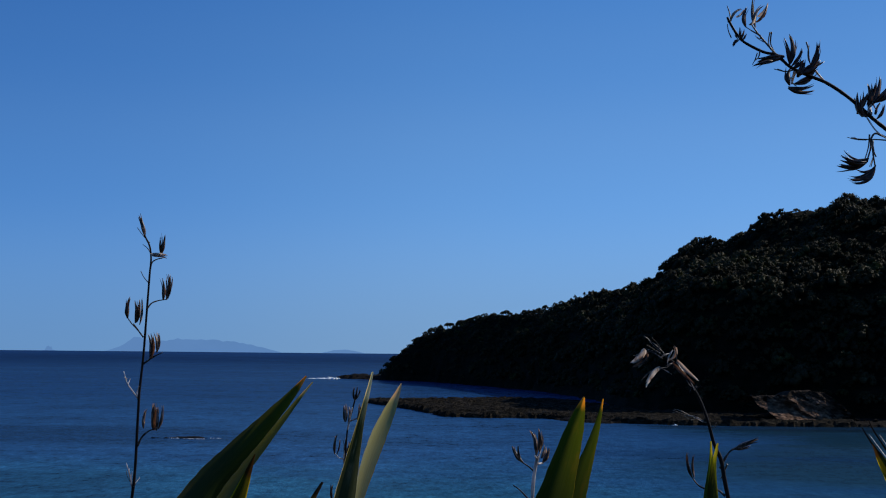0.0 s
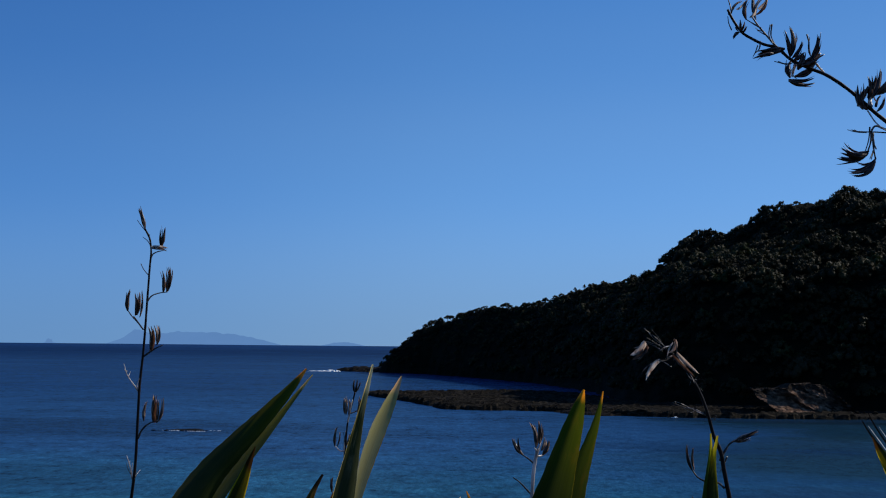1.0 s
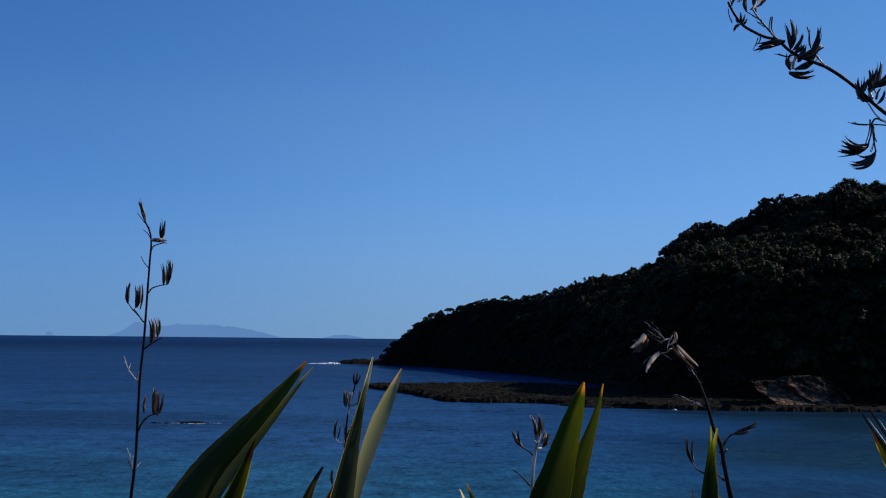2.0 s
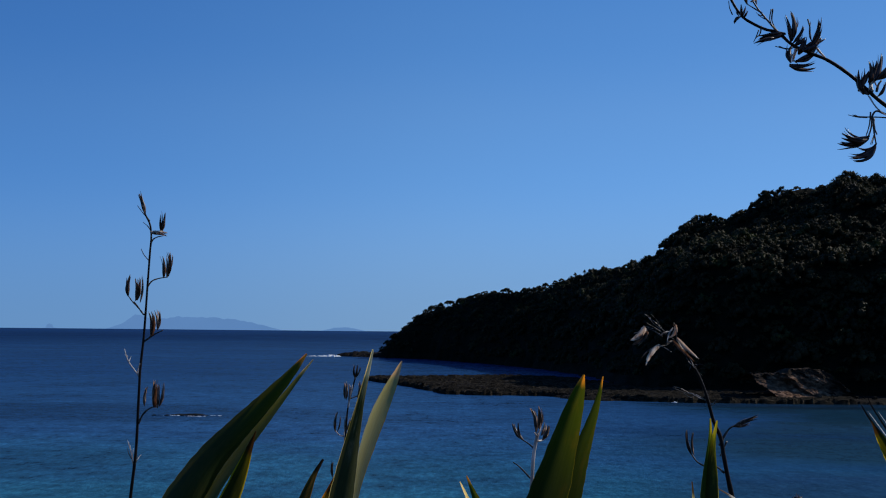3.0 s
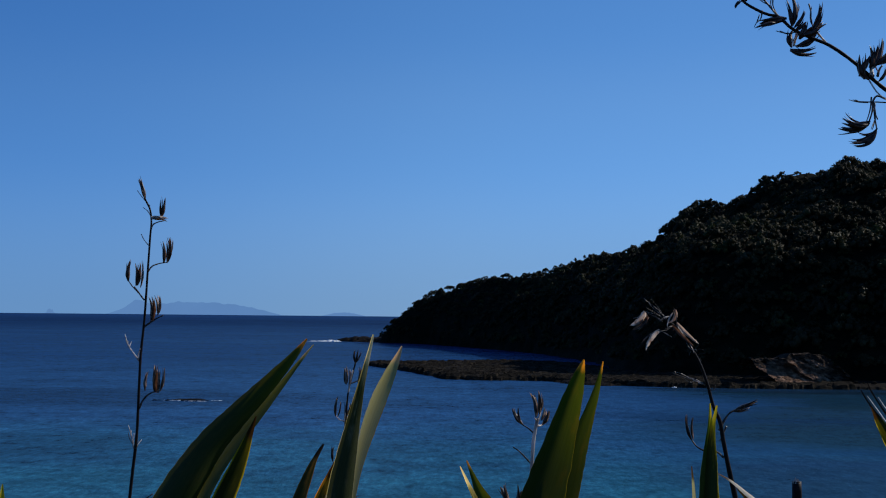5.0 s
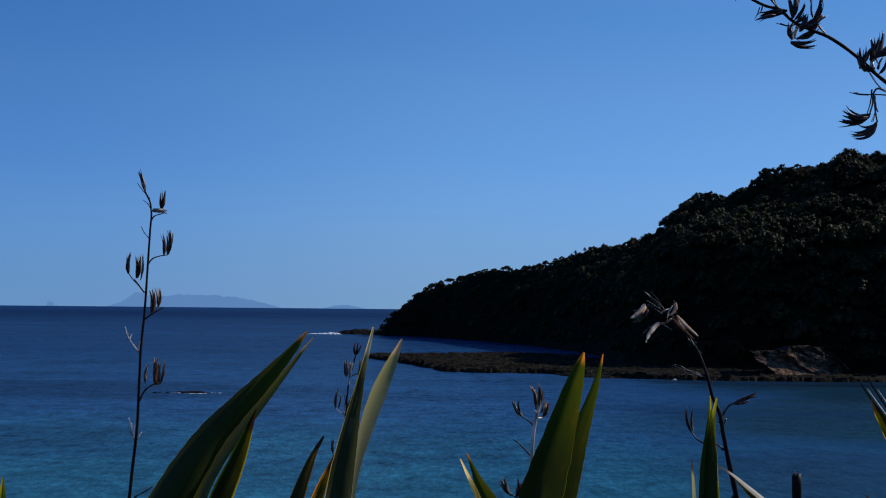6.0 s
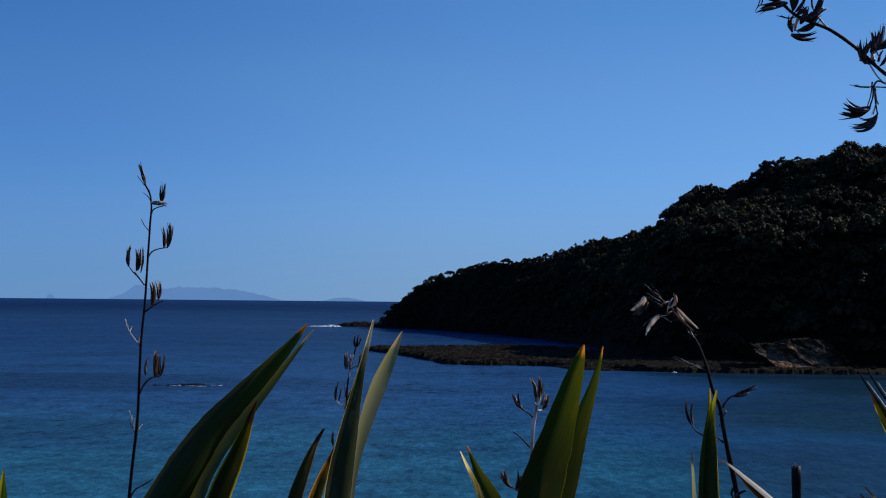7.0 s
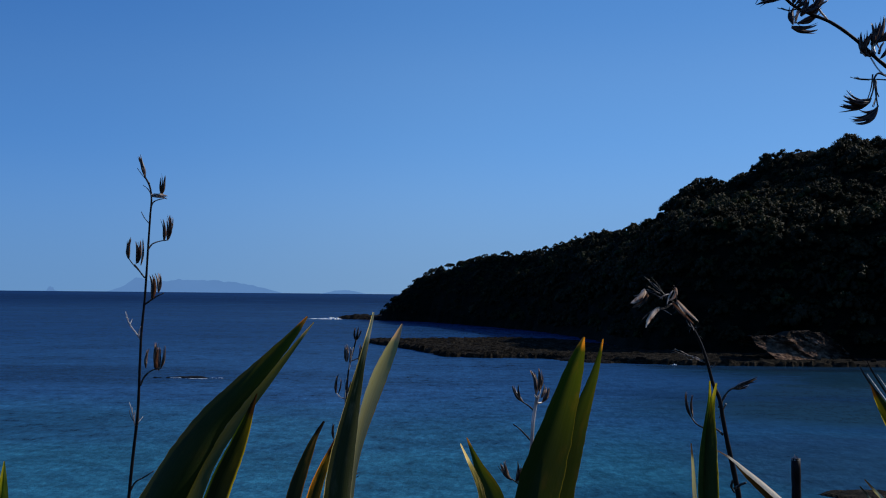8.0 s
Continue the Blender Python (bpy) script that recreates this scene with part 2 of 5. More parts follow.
def water_material():
    """Clear bay water: pale over sand inshore, deep blue outside, dark over weed and reef; ripple glints, reflections
    and far haze put into its colour; ripples, chop and swell.
    """
    k = Mat("sea_water")
    geo = k.add("NewGeometry").outputs["Position"]
    sep = k.add("SeparateXYZ")
    k.link(geo, sep.inputs[0])
    far = k.math("SQRT", k.math("ADD", k.math("POWER", sep.outputs[0], 2.0), k.math("POWER", sep.outputs[1], 2.0)))

    def mapped(sx, sy):
        m = k.add("Mapping")
        m.inputs["Scale"].default_value = (sx, sy, 1)
        k.link(geo, m.inputs["Vector"])
        return m.outputs[0]

    patch = k.noise(mapped(0.012, 0.022), 1.0, 4.0, 0.55)
    weed = k.noise(mapped(0.020, 0.034), 1.0, 5.0, 0.6)
    streak = k.noise(mapped(0.006, 0.012), 1.0, 5.0, 0.65)
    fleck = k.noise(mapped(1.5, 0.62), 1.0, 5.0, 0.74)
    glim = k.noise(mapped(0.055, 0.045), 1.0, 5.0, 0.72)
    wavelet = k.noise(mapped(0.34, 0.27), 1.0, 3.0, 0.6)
    depth = k.math("ADD", far, k.math("MULTIPLY", k.math("SUBTRACT", patch, 0.5), 120.0))
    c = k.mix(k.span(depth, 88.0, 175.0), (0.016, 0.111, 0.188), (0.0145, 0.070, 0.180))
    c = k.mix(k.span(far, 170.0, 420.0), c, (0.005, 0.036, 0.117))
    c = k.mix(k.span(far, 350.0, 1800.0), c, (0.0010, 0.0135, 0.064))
    # paler blue far out: sea haze put into the water's colour
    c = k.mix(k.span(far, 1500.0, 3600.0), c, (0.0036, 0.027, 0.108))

    def bed_or_reflection(x, y, rx, ry, share, tint):
        """A patch ragged at its edge: a bed of weed or bare rock under the water; by the reef, a reflection put into
        the colour.
        """
        dx = k.math("POWER", k.math("DIVIDE", k.math("SUBTRACT", sep.outputs[0], x), rx), 2.0)
        dy = k.math("POWER", k.math("DIVIDE", k.math("SUBTRACT", sep.outputs[1], y), ry), 2.0)
        d = k.math("ADD", k.math("ADD", dx, dy), k.math("MULTIPLY", k.math("SUBTRACT", weed, 0.5), 2.4))
        return k.mix(k.math("MULTIPLY", k.math("SUBTRACT", 1.0, k.span(d, 0.2, 1.25)), share), c, tint)

    c = bed_or_reflection(-70, 198, 62, 24, 0.66, (0.003, 0.020, 0.062))
    c = bed_or_reflection(-46, 128, 16, 14, 0.55, (0.005, 0.040, 0.080))
    # weed, tinted darker in place of the headland's dark reflection
    c = bed_or_reflection(84, 222, 44, 46, 0.85, (0.003, 0.024, 0.034))
    # dark reflection along the reef front, put into the water colour
    c = bed_or_reflection(72, 238, 40, 15, 0.9, (0.001, 0.008, 0.011))
    c = bed_or_reflection(60, 154, 38, 36, 0.8, (0.009, 0.037, 0.056))
    c = bed_or_reflection(40, 98, 22, 28, 0.75, (0.014, 0.045, 0.100))
    c = k.mix(k.math("MULTIPLY", k.span(weed, 0.50, 0.66), 0.42), c, (0.003, 0.022, 0.070))
    c = k.mix(k.math("MULTIPLY", k.span(streak, 0.48, 0.68), 0.4), c, (0.011, 0.060, 0.160))
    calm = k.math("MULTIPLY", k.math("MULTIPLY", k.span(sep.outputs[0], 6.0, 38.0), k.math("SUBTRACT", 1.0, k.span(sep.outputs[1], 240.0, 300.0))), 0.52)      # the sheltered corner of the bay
    # light and dark of the ripples, multiplied into the base colour
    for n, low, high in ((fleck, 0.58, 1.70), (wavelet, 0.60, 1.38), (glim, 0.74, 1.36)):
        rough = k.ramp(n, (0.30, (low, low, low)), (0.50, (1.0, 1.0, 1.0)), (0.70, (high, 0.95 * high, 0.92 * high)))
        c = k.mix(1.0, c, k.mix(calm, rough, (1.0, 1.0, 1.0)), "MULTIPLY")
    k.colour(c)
    k.set(Roughness=0.5, Specular_IOR_Level=0.0)
    chop = k.noise(mapped(0.50, 0.55), 1.0, 7.0, 0.68)
    swell = k.noise(mapped(0.030, 0.07), 1.0, 3.0, 0.5)
    h = k.math("ADD", k.math("MULTIPLY", swell, 1.6), chop)
    bump = k.bump(h, 0.7, 0.6)
    gloss = k.add("BsdfGlossy", Roughness=0.2)
    soft = k.add("Bump", Strength=0.5, Distance=0.5)
    k.link(chop, soft.inputs["Height"])
    k.link(soft.outputs["Normal"], gloss.inputs["Normal"])
    fresnel = k.add("Fresnel", IOR=1.33)
    k.link(soft.outputs["Normal"], fresnel.inputs["Normal"])
    mx = k.add("MixShader")
    share = k.math("MINIMUM", k.math("MULTIPLY", fresnel.outputs[0], 0.28), 0.15)
    k.link(k.math("MULTIPLY", share, k.math("SUBTRACT", 1.0, k.math("MULTIPLY", k.span(far, 500.0, 1600.0), 0.42))), mx.inputs["Fac"])      # steeper waves outside the bay mirror less
    k.link(k.p.outputs[0], mx.inputs[1])
    k.link(gloss.outputs[0], mx.inputs[2])
    k.link(mx.outputs[0], k.out.inputs["Surface"])
    return k.m


sea_water = water_material()


def foam_material():
    k = Mat("surf_foam")
    n = k.noise(k.coords("Object"), 2.5, 5.0)
    k.colour(k.ramp(n, (0.3, (0.55, 0.62, 0.68)), (0.6, (0.85, 0.87, 0.88))))
    k.set(Roughness=0.7)
    k.bump(n, 0.6, 0.3)
    return k.m


foam = foam_material()


# aerial haze put into a flat glowing colour; the far land itself gives no light
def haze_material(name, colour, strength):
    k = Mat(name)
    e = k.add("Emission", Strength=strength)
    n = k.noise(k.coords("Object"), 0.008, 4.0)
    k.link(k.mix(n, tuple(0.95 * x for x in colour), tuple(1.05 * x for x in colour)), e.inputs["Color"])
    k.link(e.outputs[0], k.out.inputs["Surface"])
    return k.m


far_land = haze_material("far_island_haze_glow", (0.160, 0.345, 0.715), 1.0)


# ---- building helpers ----
def mesh_from(name, verts, faces, material, smooth=True, uvs=None):
    me = bpy.data.meshes.new(name)
    me.from_pydata([tuple(v) for v in verts], [], [tuple(f) for f in faces])
    me.materials.append(material)
    if smooth:
        me.polygons.foreach_set("use_smooth", [True] * len(me.polygons))
    if uvs is not None:
        layer = me.uv_layers.new(name="UVMap")
        index = np.empty(len(me.loops), dtype=np.int32)
        me.loops.foreach_get("vertex_index", index)
        layer.data.foreach_set("uv", np.asarray(uvs, dtype=np.float32)[index].ravel())
    me.update()
    return me


def mesh_from_triangles(name, verts, tris, material, smooth=False):
    me = bpy.data.meshes.new(name)
    n = len(tris)
    me.vertices.add(len(verts))
    me.vertices.foreach_set("co", np.asarray(verts, dtype=np.float32).ravel())
    me.loops.add(3 * n)
    me.loops.foreach_set("vertex_index", np.asarray(tris, dtype=np.int32).ravel())
    me.polygons.add(n)
    me.polygons.foreach_set("loop_start", np.arange(0, 3 * n, 3, dtype=np.int32))
    me.materials.append(material)
    if smooth:
        me.polygons.foreach_set("use_smooth", np.ones(n, dtype=bool))
    me.update(calc_edges=True)
    me.validate()
    return me


def part(name, mesh, parent, label=""):
    ob = new(name, mesh)
    ob.parent = parent
    ob.matrix_parent_inverse = parent.matrix_world.inverted() if parent.parent is None else Matrix()
    return tagged(ob, label) if label else ob


def empty(name, place, label, category, group=""):
    ob = new(name)
    ob.empty_display_size = 0.2
    ob.location = place
    ob.matrix_world = Matrix.Translation(place)
    return tagged(ob, label, category, group)


def spline(points, steps):
    """A smooth line through the points, evenly eased however far apart they are: places, and their shares of the way."""
    p = [Vector(q) for q in points]
    n = len(p) - 1
    h = [(p[i + 1] - p[i]).length + 1e-6 for i in range(n)]
    d = [(p[i + 1] - p[i]) / h[i] for i in range(n)]
    m = [d[0]] + [(d[i - 1] * h[i] + d[i] * h[i - 1]) / (h[i - 1] + h[i]) for i in range(1, n)] + [d[-1]]
    res, at = [], []
    for i in range(n):
        for j in range(steps):
            t = j / steps
            t2, t3 = t * t, t * t * t
            res.append(p[i] * (2 * t3 - 3 * t2 + 1) + m[i] * (h[i] * (t3 - 2 * t2 + t)) + p[i + 1] * (3 * t2 - 2 * t3) + m[i + 1] * (h[i] * (t3 - t2)))
            at.append(i + t)
    res.append(p[-1])
    at.append(float(n))
    return res, at


def tube(name, points, r0, r1, material, steps=5, sides=7, wobble=0.0, seed=0):
    line, at = spline(points, steps)
    verts, faces = [], []
    rnd = random.Random(seed)
    up = Vector((0.31, 0.85, 0.42)).normalized()
    total = sum((line[i + 1] - line[i]).length for i in range(len(line) - 1))
    gone = 0.0
    for i, q in enumerate(line):
        tan = (line[min(i + 1, len(line) - 1)] - line[max(i - 1, 0)]).normalized()
        s = tan.cross(up).normalized()
        w = s.cross(tan)
        share = gone / total
        r = (r0 + (r1 - r0) * share) * (1 + wobble * rnd.uniform(-1, 1))
        for j in range(sides):
            a = 2 * math.pi * j / sides
            verts.append(q + (s * math.cos(a) + w * math.sin(a)) * r)
        if i + 1 < len(line):
            gone += (line[i + 1] - q).length
    n = len(line)
    for i in range(n - 1):
        for j in range(sides):
            a, b = i * sides + j, i * sides + (j + 1) % sides
            faces.append((a, b, b + sides, a + sides))
    faces.append(tuple(range(sides))[::-1])
    faces.append(tuple((n - 1) * sides + j for j in range(sides)))
    return mesh_from(name, verts, faces, material)


def smoothstep(x, lo, hi):
    t = np.clip((x - lo) / (hi - lo), 0, 1)
    return t * t * (3 - 2 * t)


def fractal(x, y, z, octaves=4):
    return noise.fractal(Vector((x, y, z)), 0.9, 2.1, octaves)


# ---- sea and sky edge ----
def make_sea():
    radii = [0.0] + [8 * 1.16 ** i for i in range(44)]
    radii = [r for r in radii if r < 4900] + [4950.0]
    sides = 160
    verts, faces = [(0, 0, 0)], []
    for r in radii[1:]:
        for j in range(sides):
            a = 2 * math.pi * j / sides
            verts.append((r * math.sin(a), r * math.cos(a), 0))
    for j in range(sides):
        faces.append((0, 1 + (j + 1) % sides, 1 + j))
    for i in range(len(radii) - 2):
        for j in range(sides):
            a, b = 1 + i * sides + j, 1 + i * sides + (j + 1) % sides
            faces.append((a, b, b + sides, a + sides))
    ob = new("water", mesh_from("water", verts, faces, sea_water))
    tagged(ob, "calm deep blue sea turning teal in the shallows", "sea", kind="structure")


make_sea()


def bank_height(x, y):
    """The bank under the camera: level inland, falling one in two to the water."""
    z = 12.45 - 0.5 * y if y > 0 else 12.45 - 0.04 * y
    return max(z, -6.0)


def to_segments(px, py, line, closed):
    """Shortest way from each place to a line of points, and where on the line it ends."""
    best, where = np.full(px.shape, 1e9), np.zeros(px.shape)
    count = len(line) if closed else len(line) - 1
    for i in range(count):
        a, b = np.array(line[i][:2], float), np.array(line[(i + 1) % len(line)][:2], float)
        ab = b - a
        t = np.clip(((px - a[0]) * ab[0] + (py - a[1]) * ab[1]) / ab.dot(ab), 0, 1)
        d = np.hypot(px - a[0] - t * ab[0], py - a[1] - t * ab[1])
        near = d < best
        best, where = np.where(near, d, best), np.where(near, i + t, where)
    return best, where


def inside(px, py, line):
    odd = np.zeros(px.shape, bool)
    for i in range(len(line)):
        (x0, y0), (x1, y1) = line[i][:2], line[(i + 1) % len(line)][:2]
        if y0 != y1:
            odd ^= ((y0 > py) != (y1 > py)) & (px < (x1 - x0) * (py - y0) / (y1 - y0) + x0)
    return odd


SHORE = [(-700, 80), (-200, 42), (-60, 26), (-20, 24.9), (20, 24.9), (45, 30), (80, 60), (130, 130), (200, 215), (270, 254), (700, 300)]


def make_bank():
    """One sheet of land: the bank that the flax grows on, the shore round the bay, and the sea bed off it."""
    xs = np.concatenate([np.linspace(-700, -80, 20), np.linspace(-60, -8, 18), np.linspace(-7, 7, 36), np.linspace(8, 60, 18), np.linspace(70, 300, 30), np.linspace(330, 700, 12)])
    ys = np.concatenate([np.linspace(-700, -60, 18), np.linspace(-50, -4, 14), np.linspace(-3, 8, 30), np.linspace(9, 60, 34), np.linspace(65, 330, 45)])
    gx, gy = np.meshgrid(xs, ys)
    off, _ = to_segments(gx, gy, SHORE, False)
    land = gy < np.interp(gx, [p[0] for p in SHORE], [p[1] for p in SHORE])
    verts, faces = [], []
    for i, y in enumerate(ys):
        for j, x in enumerate(xs):
            d = off[i, j]
            if abs(x) < 20 and y < 40:
                z = bank_height(x, y)
            elif land[i, j]:
                z = 0.5 * d if d < 24.9 else 12.45 + 0.04 * (d - 24.9)
            else:
                z = -min(0.35 * d, 6.0)
            near = abs(x) < 6 and -3 < y < 9
            verts.append((x, y, z + (0.03 if near else 0.5 * min(1.0, d / 20)) * fractal(x * (1.0 if near else 0.06), y * (1.0 if near else 0.06), 1.0)))
    w = len(xs)
    for i in range(len(ys) - 1):
        for j in range(w - 1):
            a = i * w + j
            faces.append((a, a + 1, a + w + 1, a + w))
    tagged(new("ground", mesh_from("ground", verts, faces, soil)), "rough grassy soil bank falling to the water", "ground", kind="structure")


make_bank()


# ---- headland ----
RIDGE = [(-27, 590, 4), (-22, 585, 9), (-16, 578, 14.5), (-9, 570, 21.5), (-2, 560, 24.3), (9, 545, 27), (21, 520, 30.5), (32, 500, 29.7), (42, 482, 31.6), (53, 460, 33.5), (61, 442, 35.5),
         (65, 430, 37.2), (70.7, 415, 37.6), (75.2, 399, 38.0), (78.0, 391, 45.5), (80.8, 385, 50.0), (84, 377, 48), (88, 366, 47.5), (91, 360, 51.5), (100.6, 350, 55.5), (107.5, 346, 54.5), (115, 342, 56), (125, 340, 57), (160, 335, 62), (250, 330, 66)]
FRONT = [(-29, 574), (-21, 566), (-5.5, 551), (15.7, 497), (34, 440), (41, 400), (46.5, 350), (47, 312), (52, 290), (64, 274), (84, 262), (110, 258), (160, 252), (260, 250)]
BACK = [(320, 420), (180, 480), (130, 560), (70, 620), (10, 640), (-20, 612), (-31, 588)]
OUTLINE = FRONT + BACK


def headland_height(px, py):
    px, py = np.asarray(px, float), np.asarray(py, float)
    edge, _ = to_segments(px, py, OUTLINE, True)
    crest, where = to_segments(px, py, RIDGE, False)
    top = np.interp(where, range(len(RIDGE)), [r[2] for r in RIDGE])
    t = edge / (edge + crest + 1e-6)
    bluff = np.minimum(6.0, top * 0.3)
    t = np.clip(t + 0.15 * t * (1 - t) * 4 * (0.5 * np.sin(px * 0.11 + 1.3) + 0.5 * np.sin(px * 0.05 - py * 0.07)), 0, 1)      # spurs and gullies
    z = bluff * smoothstep(edge, 0, 5.0) + (top - bluff) * np.interp(t, (0, 0.10, 0.20, 0.30, 0.7, 1), (0, 0.24, 0.45, 0.53, 0.76, 1))
    z = z - 10.0 * np.exp(-((px - 60) / 9.0) ** 2 - ((py - 374) / 19.0) ** 2)      # a hollow below the saddle
    z = z - 3.5 * np.exp(-((px - 77.5) / 6.5) ** 2 - ((py - 271) / 7.0) ** 2)      # a dip added to keep the crowns above the outcrop out of the sun
    return np.where(inside(px, py, OUTLINE), z, -np.minimum(edge * 0.4, 6.0))


def make_headland():
    xs, ys = np.arange(-60, 300, 3.0), np.arange(225, 670, 3.0)
    gx, gy = np.meshgrid(xs, ys)
    z = headland_height(gx, gy)
    verts, faces = [], []
    for i in range(len(ys)):
        for j in range(len(xs)):
            x, y = xs[j], ys[i]
            k = fractal(x * 0.09, y * 0.09, 3.0)
            verts.append((x + 1.2 * k, y + 1.0 * fractal(x * 0.1, y * 0.1, 9.0), z[i, j] + (1.3 * k if z[i, j] > 0 else 0.2 * k)))
    w = len(xs)
    for i in range(len(ys) - 1):
        for j in range(w - 1):
            a = i * w + j
            if max(z[i, j], z[i, j + 1], z[i + 1, j], z[i + 1, j + 1]) > -5.5:
                faces.append((a, a + 1, a + w + 1, a + w))
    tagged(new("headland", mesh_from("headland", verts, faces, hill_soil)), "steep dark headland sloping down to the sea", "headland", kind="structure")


make_headland()


def rocky_sheet(name, outline, top, slope, rough, material, cell, label, step=0.0):
    """A low shelf of rock: its outline at the water, its height, and how uneven it is."""
    xs0, ys0 = [p[0] for p in outline], [p[1] for p in outline]
    xs, ys = np.arange(min(xs0) - 2 * cell, max(xs0) + 3 * cell, cell), np.arange(min(ys0) - 2 * cell, max(ys0) + 3 * cell, cell * 1.5)
    gx, gy = np.meshgrid(xs, ys)
    edge, _ = to_segments(gx, gy, outline, True)
    ins = inside(gx, gy, outline)
    verts, faces = [], []
    for i in range(len(ys)):
        for j in range(len(xs)):
            x, y = xs[j], ys[i]
            n1, n2 = fractal(x * 0.12, y * 0.10, 5.0), fractal(x * 0.55, y * 0.4, 8.0, 5)
            e = edge[i, j] + 1.2 * n2 + 1.5 * n1
            z = (top * (1 - math.exp(-max(e, 0) * slope / top)) + rough * (n1 + 0.8 * n2) if ins[i, j] and e > 0 else -0.15 - 0.12 * edge[i, j])
            if step and z > 0:
                ledge = fractal(x * 0.035, y * 0.22, 12.0, 4) * 2.2 + y * 0.12
                z += step * (ledge - math.floor(ledge)) ** 2
            verts.append((x + 0.3 * cell * n2, y + 0.3 * cell * n1, max(z, -2.0)))
    w = len(xs)
    for i in range(len(ys) - 1):
        for j in range(w - 1):
            a = i * w + j
            if max(verts[q][2] for q in (a, a + 1, a + w, a + w + 1)) > -0.6:
                faces.append((a, a + 1, a + w + 1, a + w))
    return tagged(new(name, mesh_from(name, verts, faces, material, smooth=False)), label, "rock shelf", kind="structure")


REEF = [(-21.2, 328), (-14.2, 310), (-8.3, 294), (-3.4, 277), (0.5, 261), (8.3, 258), (20.3, 258), (25.7, 254), (31.6, 245.5), (46.5, 239), (63.4, 238), (81, 238.5), (84, 262), (70, 270), (54, 272), (45, 288), (40, 312), (36, 334), (27, 345), (11, 343), (-3, 336)]
rocky_sheet("reef", REEF, 0.80, 1.3, 0.16, rock_reef, 0.45, "low flat brown tidal reef running out from the headland", 0.6)
rocky_sheet("reef_foot", [(22.5, 259), (24.5, 249), (31, 241.5), (37, 244), (31, 250)], 0.55, 0.6, 0.2, rock_wet_or_shade, 0.5, "wet dark rock slab at the foot of the reef")
# slab added here; its near-black colour stands in for shade
rocky_sheet("reef_end", [(80.6, 241), (83, 239), (97, 238), (99, 262), (82.5, 262)], 0.6, 1.2, 0.14, rock_wet_or_shade, 0.5, "black slab added for the shaded rock where the reef meets the headland")
rocky_sheet("reef_point", [(-52, 600), (-46, 590), (-37, 583), (-27, 575), (-22, 590), (-30, 604), (-42, 606)], 2.2, 0.8, 0.6, rock_wet_or_shade, 0.9, "dark low rocks trailing off the headland point")
rocky_sheet("near_reef", [(26.2, 86.4), (28, 83.4), (33, 78), (42, 76), (46, 85), (34, 87.6), (29, 87.2)], 0.17, 0.8, 0.07, rock_reef, 0.25, "brown tidal rock close inshore")
rocky_sheet("awash_reef", [(-44.0, 193.4), (-41, 191.6), (-36.8, 191.9), (-37.6, 194.4), (-41.5, 194.8)], 0.02, 0.30, 0.13, rock_wet_or_shade, 0.3, "dark rock just awash in the bay")


def make_outcrop():
    """The bare ochre rock on the reef: beds that dip away, a face that slopes to the sea, a beak undercut at its end, a dark cap over it."""
    verts, faces, capped = [], [], []
    nu, nv = 170, 84
    for i in range(nv + 1):
        v = i / nv
        for j in range(nu + 1):
            u = j / nu
            top = np.interp(u, (0, .08, .22, .34, .40, .55, .66, .78, .88, .95, 1), (5.1, 5.2, 5.3, 5.5, 6.2, 6.3, 6.0, 5.6, 4.0, 2.6, 1.2))
            up = min(1.0, v / 0.66)
            back = max(0.0, (v - 0.66) / 0.34)
            foot_x = np.interp(u, (0, 0.25, 1), (68.0, 71.0, 84.0))
            head_x = 61.4 + 21.6 * u
            x = foot_x + (head_x - foot_x) * up ** 0.8
            z = top * up
            bed, along = z * 0.9 + 0.42 * (x - 61.4), (x - 61.4) * 0.9 - 0.42 * z
            n = fractal(u * 3.2, v * 2.4, 2.0, 4)
            seam = fractal(along * 0.16, bed * 0.95, 6.0, 5)
            fine = fractal(along * 0.9, bed * 3.2, 9.0, 4)
            ledge = bed * 0.8 + 0.5 * seam
            ledge = (ledge - math.floor(ledge)) ** 2
            cap = float(smoothstep(np.array(bed + 0.9 * n - 0.25 * max(0.0, x - 76)), 6.7, 7.3)) * (1 - back)
            hole = math.exp(-((x - 65.0) / 0.7) ** 2 - ((z - 4.5) / 0.5) ** 2)
            y = 240.6 + 1.12 * z + 0.46 * (x - 66.0) + 9.0 * back + 0.9 * n + 0.9 * seam * up - 0.5 * ledge * up - 3.2 * cap * up + 1.6 * hole
            z += (0.35 * seam + 0.15 * fine) * up * (1 - 0.4 * back) + 0.30 * ledge * up - 1.5 * back * back
            verts.append((x + 0.45 * seam + 0.2 * fine, y + 0.30 * fine, z + 0.3))
            capped.append(up + 0.22 * seam + 0.10 * n > 0.76 - 0.5 * max(0.0, u - 0.62) or u + 0.25 * seam + 0.1 * fine > 0.80)
    for i in range(nv):
        for j in range(nu):
            a = i * (nu + 1) + j
            faces.append((a, a + 1, a + nu + 2, a + nu + 1))
    me = mesh_from("outcrop", verts, faces, rock_red, smooth=False)
    me.materials.append(rock_cap)      # darker rock along the top and at the right-hand end
    for p in me.polygons:
        p.material_index = int(capped[p.vertices[0]])
    tagged(new("outcrop", me), "bare ochre rock outcrop at the foot of the headland", "rock outcrop", kind="structure")


make_outcrop()


